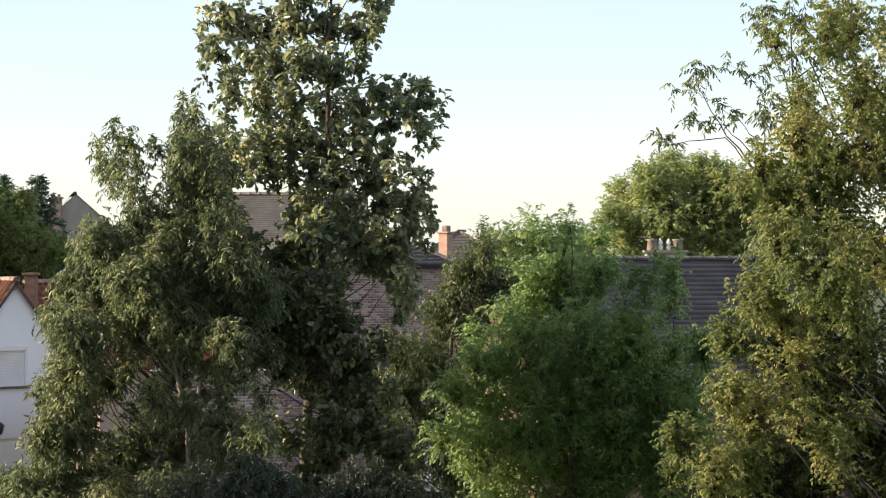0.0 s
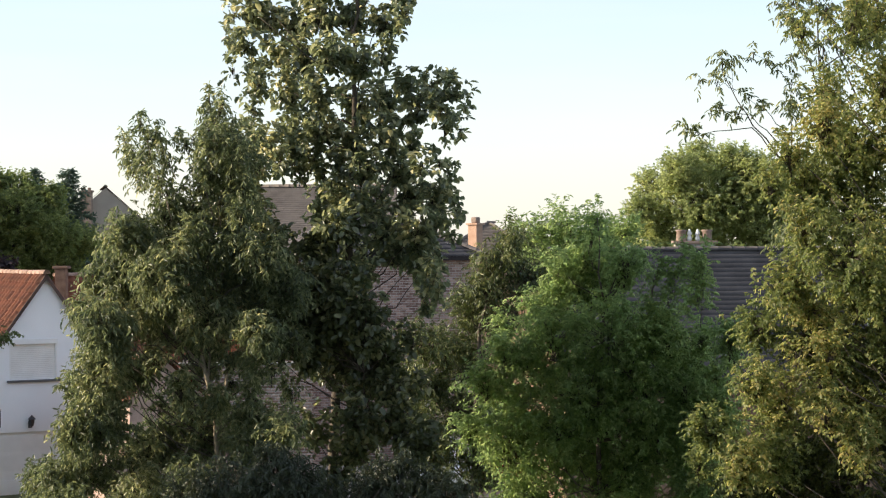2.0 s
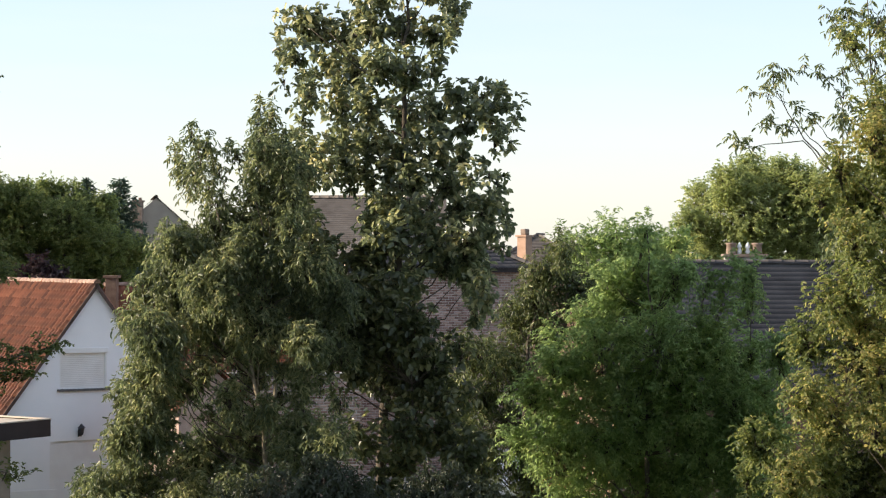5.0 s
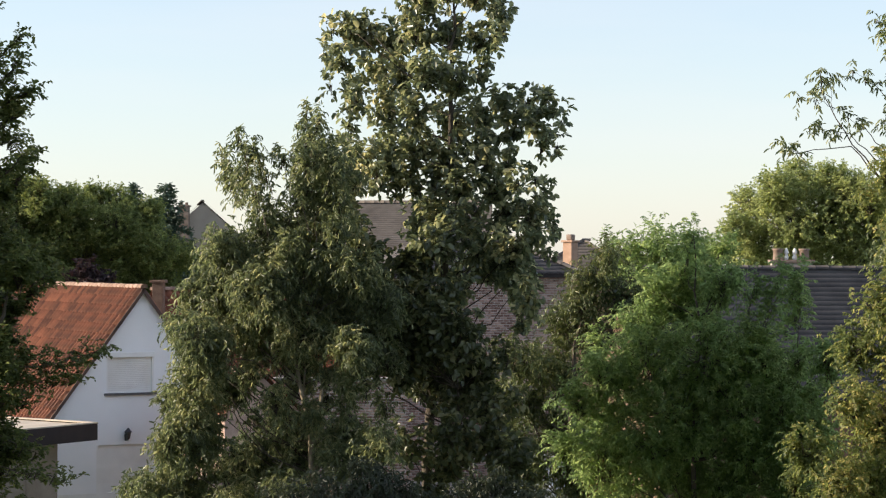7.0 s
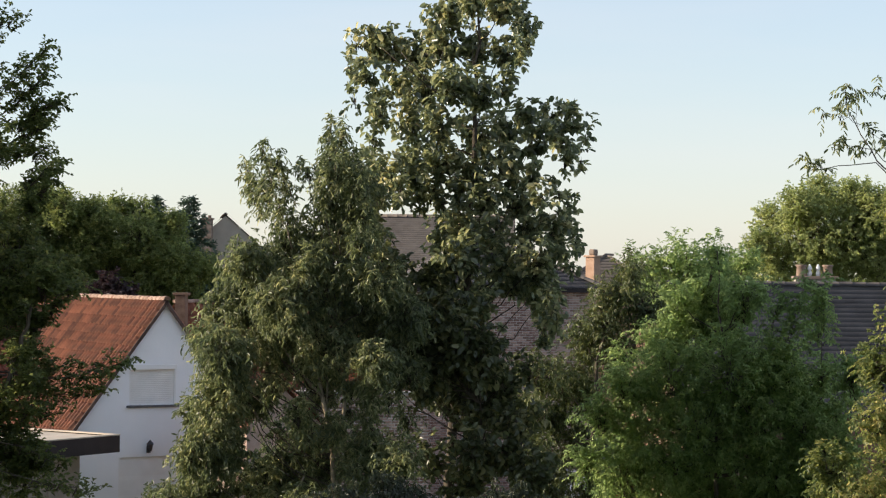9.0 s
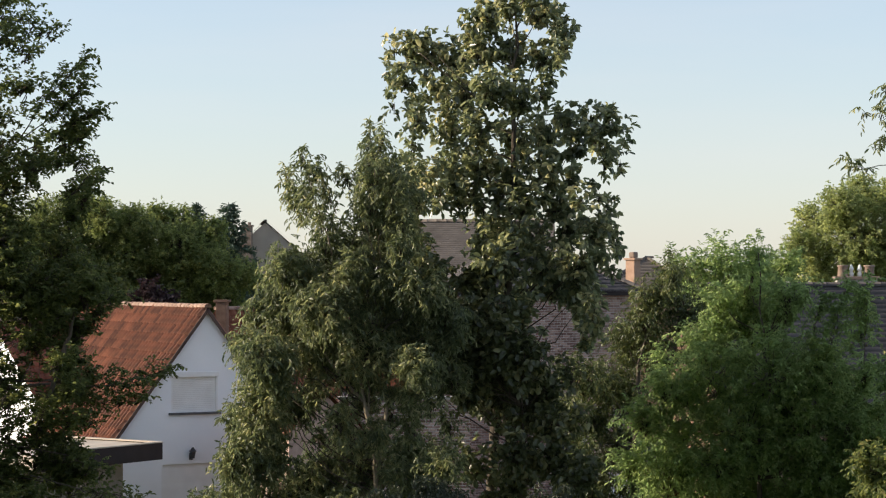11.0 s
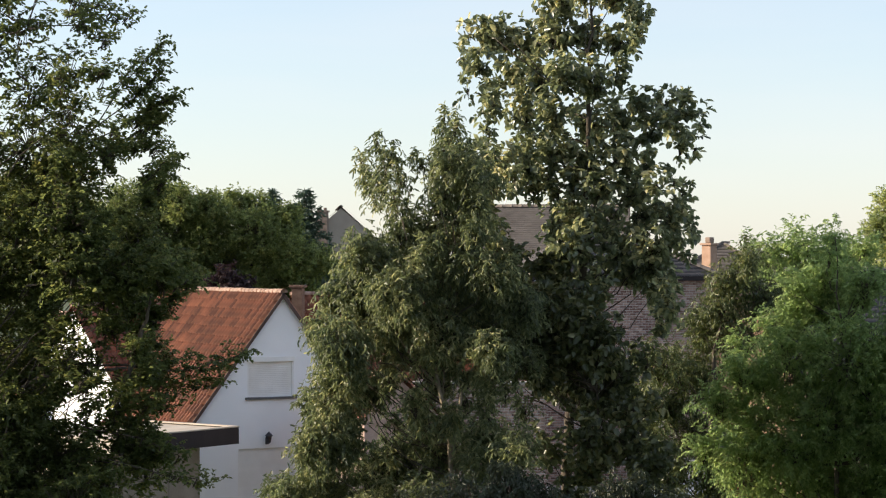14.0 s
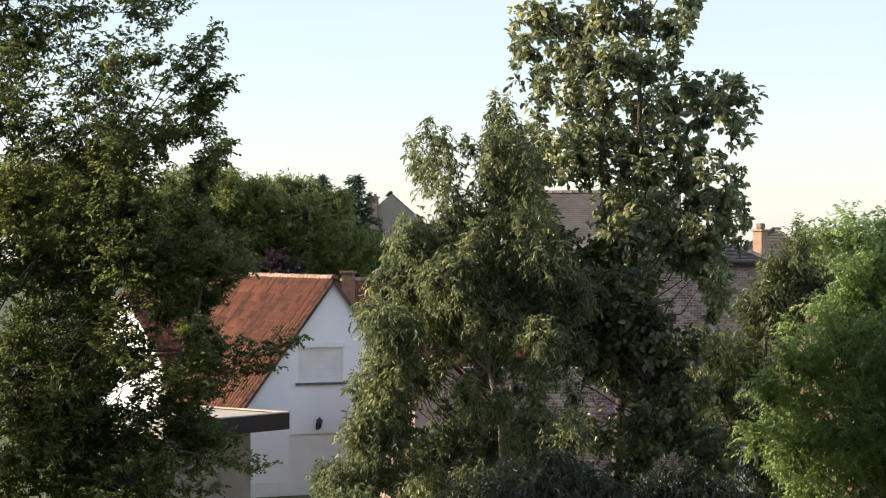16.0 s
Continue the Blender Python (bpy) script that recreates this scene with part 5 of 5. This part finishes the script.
T5 += [(-7.75, 8.68, 0.22, 1), (-7.95, 8.50, 0.23, 1), (-7.54, 8.34, 0.19, 1), (-7.87, 9.07, 0.19, 0.7), (-8.28, 8.76, 0.23, 0.9), (-8.68, 8.60, 0.26, 1)]
HORN_BOUGHS = [
    ([(-8.69, 8.94), (-8.17, 9.76), (-7.60, 10.34)], 0.012, 0.196, 24, 0.3),
    ([(-8.60, 9.18), (-8.03, 9.59), (-7.53, 9.95)], 0.011, 0.179, 23, 0.35),
    ([(-8.77, 8.94), (-7.93, 9.32), (-7.38, 9.57)], 0.012, 0.214, 28, 0.35),
    ([(-8.69, 8.70), (-7.98, 9.13), (-7.49, 9.26)], 0.01, 0.161, 19, 0.4),
    ([(-9.02, 8.78), (-8.24, 8.89), (-7.65, 8.85)], 0.011, 0.196, 23, 0.35),
    ([(-9.18, 10.55), (-8.59, 10.58), (-8.13, 10.29)], 0.01, 0.161, 17, 0.3),
    ([(-7.86, 8.29), (-7.57, 8.47), (-7.33, 8.68)], 0.006, 0.0893, 8, 0.3),
    ([(-8.89, 10.70), (-8.35, 10.85), (-7.94, 10.61)], 0.01, 0.179, 15, 0.2),
    ([(-9.44, 5.89), (-8.11, 5.78), (-7.21, 5.73), (-6.57, 5.95)], 0.022, 0.268, 44, 0.3)]
HORN_BOUGHS += [
    ([(-8.36, 5.66), (-7.62, 5.49), (-6.87, 5.51)], 0.01, 0.179, 23, 0.3),
    ([(-8.19, 5.66), (-7.78, 5.35), (-7.41, 5.25)], 0.008, 0.143, 14, 0.3),
    ([(-9.69, 4.61), (-9.02, 4.37), (-8.26, 4.03)], 0.022, 0.179, 15, 0.2),
    ([(-9.10, 5.01), (-7.99, 4.83), (-7.25, 4.52)], 0.015, 0.232, 15, 0.3),
    ([(-9.02, 4.53), (-7.86, 4.35), (-6.93, 4.12)], 0.014, 0.214, 15, 0.35),
    ([(-8.19, 4.55), (-7.45, 4.33), (-6.88, 4.28)], 0.008, 0.125, 7, 0.4),
    ([(-9.69, 3.96), (-8.52, 3.98), (-7.54, 3.84)], 0.014, 0.232, 24, 0.2),
    ([(-9.44, 6.94), (-8.19, 7.02), (-7.21, 6.90)], 0.016, 0.268, 28, 0.3),
    ([(-9.02, 7.58), (-7.94, 7.34), (-7.04, 6.94)], 0.014, 0.232, 24, 0.3)]
tree("hornbeam_tree", "spreading hornbeam with small dark green leaves", "tree", (-11.55, 28.0), [(-11.51, 4.38), (-11.38, 6.79), (-10.95, 9.2), (-10.44, 11.44)], T5, "fine", FINE_GREEN, seed=99, deep=1.1, girth=0.09,
     boughs=HORN_BOUGHS, stems=[[(-7.63, 6.78, 0.02), (-7.76, 6.30, 0.032), (-7.88, 5.90, 0.036), (-8.01, 5.58, 0.03)], [(-10.19, 5.16, 0.03), (-9.27, 5.65, 0.035), (-8.03, 5.78, 0.02)]])

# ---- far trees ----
FAR = [("far_broadleaf_tree", "green broad-leaved tree beyond the slate roof, haze put into its pale leaves", HAZED_GREEN, 80.0, [(7.15, 9.39, 0.92, 1), (6.49, 8.62, 0.7, 1), (8.02, 10.05, 0.99, 1), (9.12, 10.38, 0.99, 1), (10.21, 10.16, 1.1, 1), (8.46, 8.73, 1.42, 1), (10.21, 8.73, 1.53, 1), (11.09, 9.61, 1.21, 1), (7.15, 7.86, 0.99, 1), (9.12, 7.64, 1.32, 1), (11.31, 7.86, 1.32, 1), (12.41, 9.17, 1.32, 1), (9.12, 5.66, 1.75, 1), (11.31, 5.66, 1.75, 1)])]
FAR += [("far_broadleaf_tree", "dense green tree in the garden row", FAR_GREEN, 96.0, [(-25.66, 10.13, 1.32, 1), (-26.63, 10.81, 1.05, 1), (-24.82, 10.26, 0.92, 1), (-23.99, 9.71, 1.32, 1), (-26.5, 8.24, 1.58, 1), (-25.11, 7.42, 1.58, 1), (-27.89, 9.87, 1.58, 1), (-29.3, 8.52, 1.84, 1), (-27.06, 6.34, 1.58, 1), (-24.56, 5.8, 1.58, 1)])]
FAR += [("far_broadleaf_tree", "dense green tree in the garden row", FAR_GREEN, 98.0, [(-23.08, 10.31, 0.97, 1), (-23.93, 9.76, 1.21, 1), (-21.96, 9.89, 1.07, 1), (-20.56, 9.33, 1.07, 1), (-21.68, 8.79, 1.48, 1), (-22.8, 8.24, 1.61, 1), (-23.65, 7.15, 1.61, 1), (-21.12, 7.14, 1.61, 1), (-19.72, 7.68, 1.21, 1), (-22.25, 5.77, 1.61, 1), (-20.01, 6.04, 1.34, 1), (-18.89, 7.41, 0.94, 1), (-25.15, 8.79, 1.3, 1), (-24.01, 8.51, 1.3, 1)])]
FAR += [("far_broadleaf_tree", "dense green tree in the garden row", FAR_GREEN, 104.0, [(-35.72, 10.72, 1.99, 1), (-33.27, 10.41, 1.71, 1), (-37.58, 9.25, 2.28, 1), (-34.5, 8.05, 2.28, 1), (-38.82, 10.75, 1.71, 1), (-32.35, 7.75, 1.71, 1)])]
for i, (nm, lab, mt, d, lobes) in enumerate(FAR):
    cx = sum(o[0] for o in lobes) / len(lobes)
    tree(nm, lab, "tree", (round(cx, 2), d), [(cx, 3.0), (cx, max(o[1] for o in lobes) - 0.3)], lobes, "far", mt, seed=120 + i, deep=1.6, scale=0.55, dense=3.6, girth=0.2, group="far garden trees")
pl = [(-21.94, 6.63, 0.66, 1), (-22.73, 6.24, 0.55, 1), (-21.15, 6.24, 0.5, 1), (-22.21, 5.34, 1.01, 1)]
tree("purple_shrub", "dark purple-leaved shrub in front of far trees", "shrub", (pl[0][0], 92.0), [(pl[0][0], pl[0][1])], pl, "far", PURPLE_LEAF, seed=140, deep=0.8, girth=0.1)
sl = [(-21.22, 7.74, 0.78, 1), (-21.82, 7.05, 1.21, 1), (-20.31, 7.05, 0.96, 1), (-19.26, 6.59, 1.05, 1), (-17.9, 6.44, 1.21, 1), (-17.3, 5.99, 1.51, 1), (-19.41, 5.69, 1.81, 1)]
tree("far_broadleaf_tree", "green tree below the grey gable", "tree", (sl[0][0], 110.0), [(sl[0][0], 5.0), (sl[0][0], sl[0][1])], sl, "far", FAR_GREEN, seed=141, deep=1.0, girth=0.18, group="far garden trees")


def spruce(label, x, y, top, radius, seed):
    """Whorls of drooping boughs set with needle sprays, thinning to a spire."""
    rng = np.random.default_rng(seed)
    ob = empty("spruce_tree", pose(x, y, 0), label, "tree", "far conifers")
    t = new("trunk", tube_mesh("trunk", [[((0, 0, -0.1), 0.16), ((0, 0, top * 0.5), 0.1), ((0, 0, top), 0.015)]], BARK, 7))
    t.parent = ob
    pos, way = [], []
    z = 1.5
    while z < top:
        r = radius * (1 - z / top) ** 0.6 + 0.05
        for k in range(7):
            a = rng.uniform(0, 2 * math.pi)
            rr = r * rng.uniform(0.6, 1.15)
            n = max(4, int(rr / 0.06))
            f = rng.random(n * 3)
            d = np.array([math.cos(a), math.sin(a), 0.25])
            p = np.array([0, 0, z]) + d * (f * rr)[:, None] - np.array([0, 0, 0.25]) * (f ** 2 * rr)[:, None]
            pos.append(p + rng.normal(size=p.shape) * 0.05)
            way.append(unit(d * 0.8 + rng.normal(size=p.shape) * 0.6 - np.array([0, 0, 0.3])))
        z += 0.24
    pos, way = np.concatenate(pos), np.concatenate(way)
    n = len(pos)
    v, lo, sz = leaf_geometry(pos, way, unit(np.array([0, 0, 1.0]) + 0.4 * rng.normal(size=(n, 3))), rng.uniform(0.16, 0.34, n), rng.uniform(0.05, 0.1, n))
    c = new("crown", fast_mesh("crown", v, lo, sz, [SPRUCE_GREEN]))
    c.parent = ob


spruce("dark green spruce rising above the garden trees", -20.78, 105.0, 11.31, 3.0, 5)
spruce("dark green spruce rising above the garden trees", -22.66, 106.0, 11.11, 3.0, 6)

# ---- wooded horizon ----
rng = np.random.default_rng(9)
n = 26000
px = rng.uniform(-260, 260, n)
ph = 7.0 + 3.0 * np.sin(px * 0.05) + 1.6 * np.sin(px * 0.21 + 1) + 1.0 * np.sin(px * 0.57)
pos = np.stack([px, 420 + rng.uniform(-12, 12, n), ph * rng.random(n) ** 0.6], 1)
v, lo, sz = leaf_geometry(pos, unit(rng.normal(size=(n, 3))), unit(rng.normal(size=(n, 3))), rng.uniform(0.9, 1.8, n), rng.uniform(0.6, 1.2, n))
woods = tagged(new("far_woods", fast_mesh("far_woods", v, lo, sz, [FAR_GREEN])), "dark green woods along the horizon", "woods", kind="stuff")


# ---- bricks of the street front ----
def brick_front(parent, width, height, holes, one_by_one):
    """Stretcher courses proud of the mortar; the stretch one_by_one = (x0, x1, z0, z1) is laid brick by brick, the rest joined."""
    L_, Hh, J = 0.19, 0.062, 0.02
    me = mesh_of(boxed(-L_ / 2, L_ / 2, -0.012, 0.02, -Hh / 2, Hh / 2), "brick", BRICK)
    cube = np.array([(x, y, z) for x in (-L_ / 2, L_ / 2) for y in (-0.012, 0.02) for z in (-Hh / 2, Hh / 2)])
    quads = np.array([(0, 4, 5, 1), (0, 1, 3, 2), (4, 6, 7, 5), (1, 5, 7, 3), (0, 2, 6, 4)])
    rng = np.random.default_rng(3)
    rest, count = [], 0
    for r in range(int(height / (Hh + J))):
        z = (r + 0.5) * (Hh + J)
        odd, end = r % 2, 0.0
        for c in range(int(width / (L_ + J)) + 1):
            x = (c + (0.5 if odd else 0.0)) * (L_ + J) + L_ / 2
            if x + L_ / 2 > width or any(h[0] - 0.08 < x < h[1] + 0.08 and h[2] - 0.1 < z < h[3] + 0.03 for h in holes):
                continue
            y = rng.normal() * 0.003
            if one_by_one[0] < x < one_by_one[1] and one_by_one[2] < z < one_by_one[3] and count < 300:
                ob = new("brick", me)
                ob.parent = parent
                ob.matrix_basis = pose(x, y, z, 0, rng.normal() * 0.4, 0)
                count += 1
            else:
                rest.append(cube + np.array([x, y, z]))
            end = max(end, x + L_ / 2)
        closers = [(end + J, width)] + ([(0.0, 0.085)] if odd else [])   # cut bricks at both ends
        for xa, xb in closers:
            if xb - xa > 0.03:
                rest.append(cube * np.array([(xb - xa) / L_, 1, 1]) + np.array([(xa + xb) / 2, 0, z]))
    k = len(rest)
    loops = (np.arange(k)[:, None, None] * 8 + quads[None]).ravel()
    ob = tagged(new("brickwork", fast_mesh("brickwork", np.concatenate(rest), loops, np.full(k * 5, 4), [BRICK])), kind="stuff")
    ob.parent = parent


brick_front(brick_house, BW1 - BW0, 6.79, BRICK_HOLES, (4.38, 6.4, 4.4, 6.6))
brick_front(outbuilding, OW, OH, [], (0, 0, 0, 0))
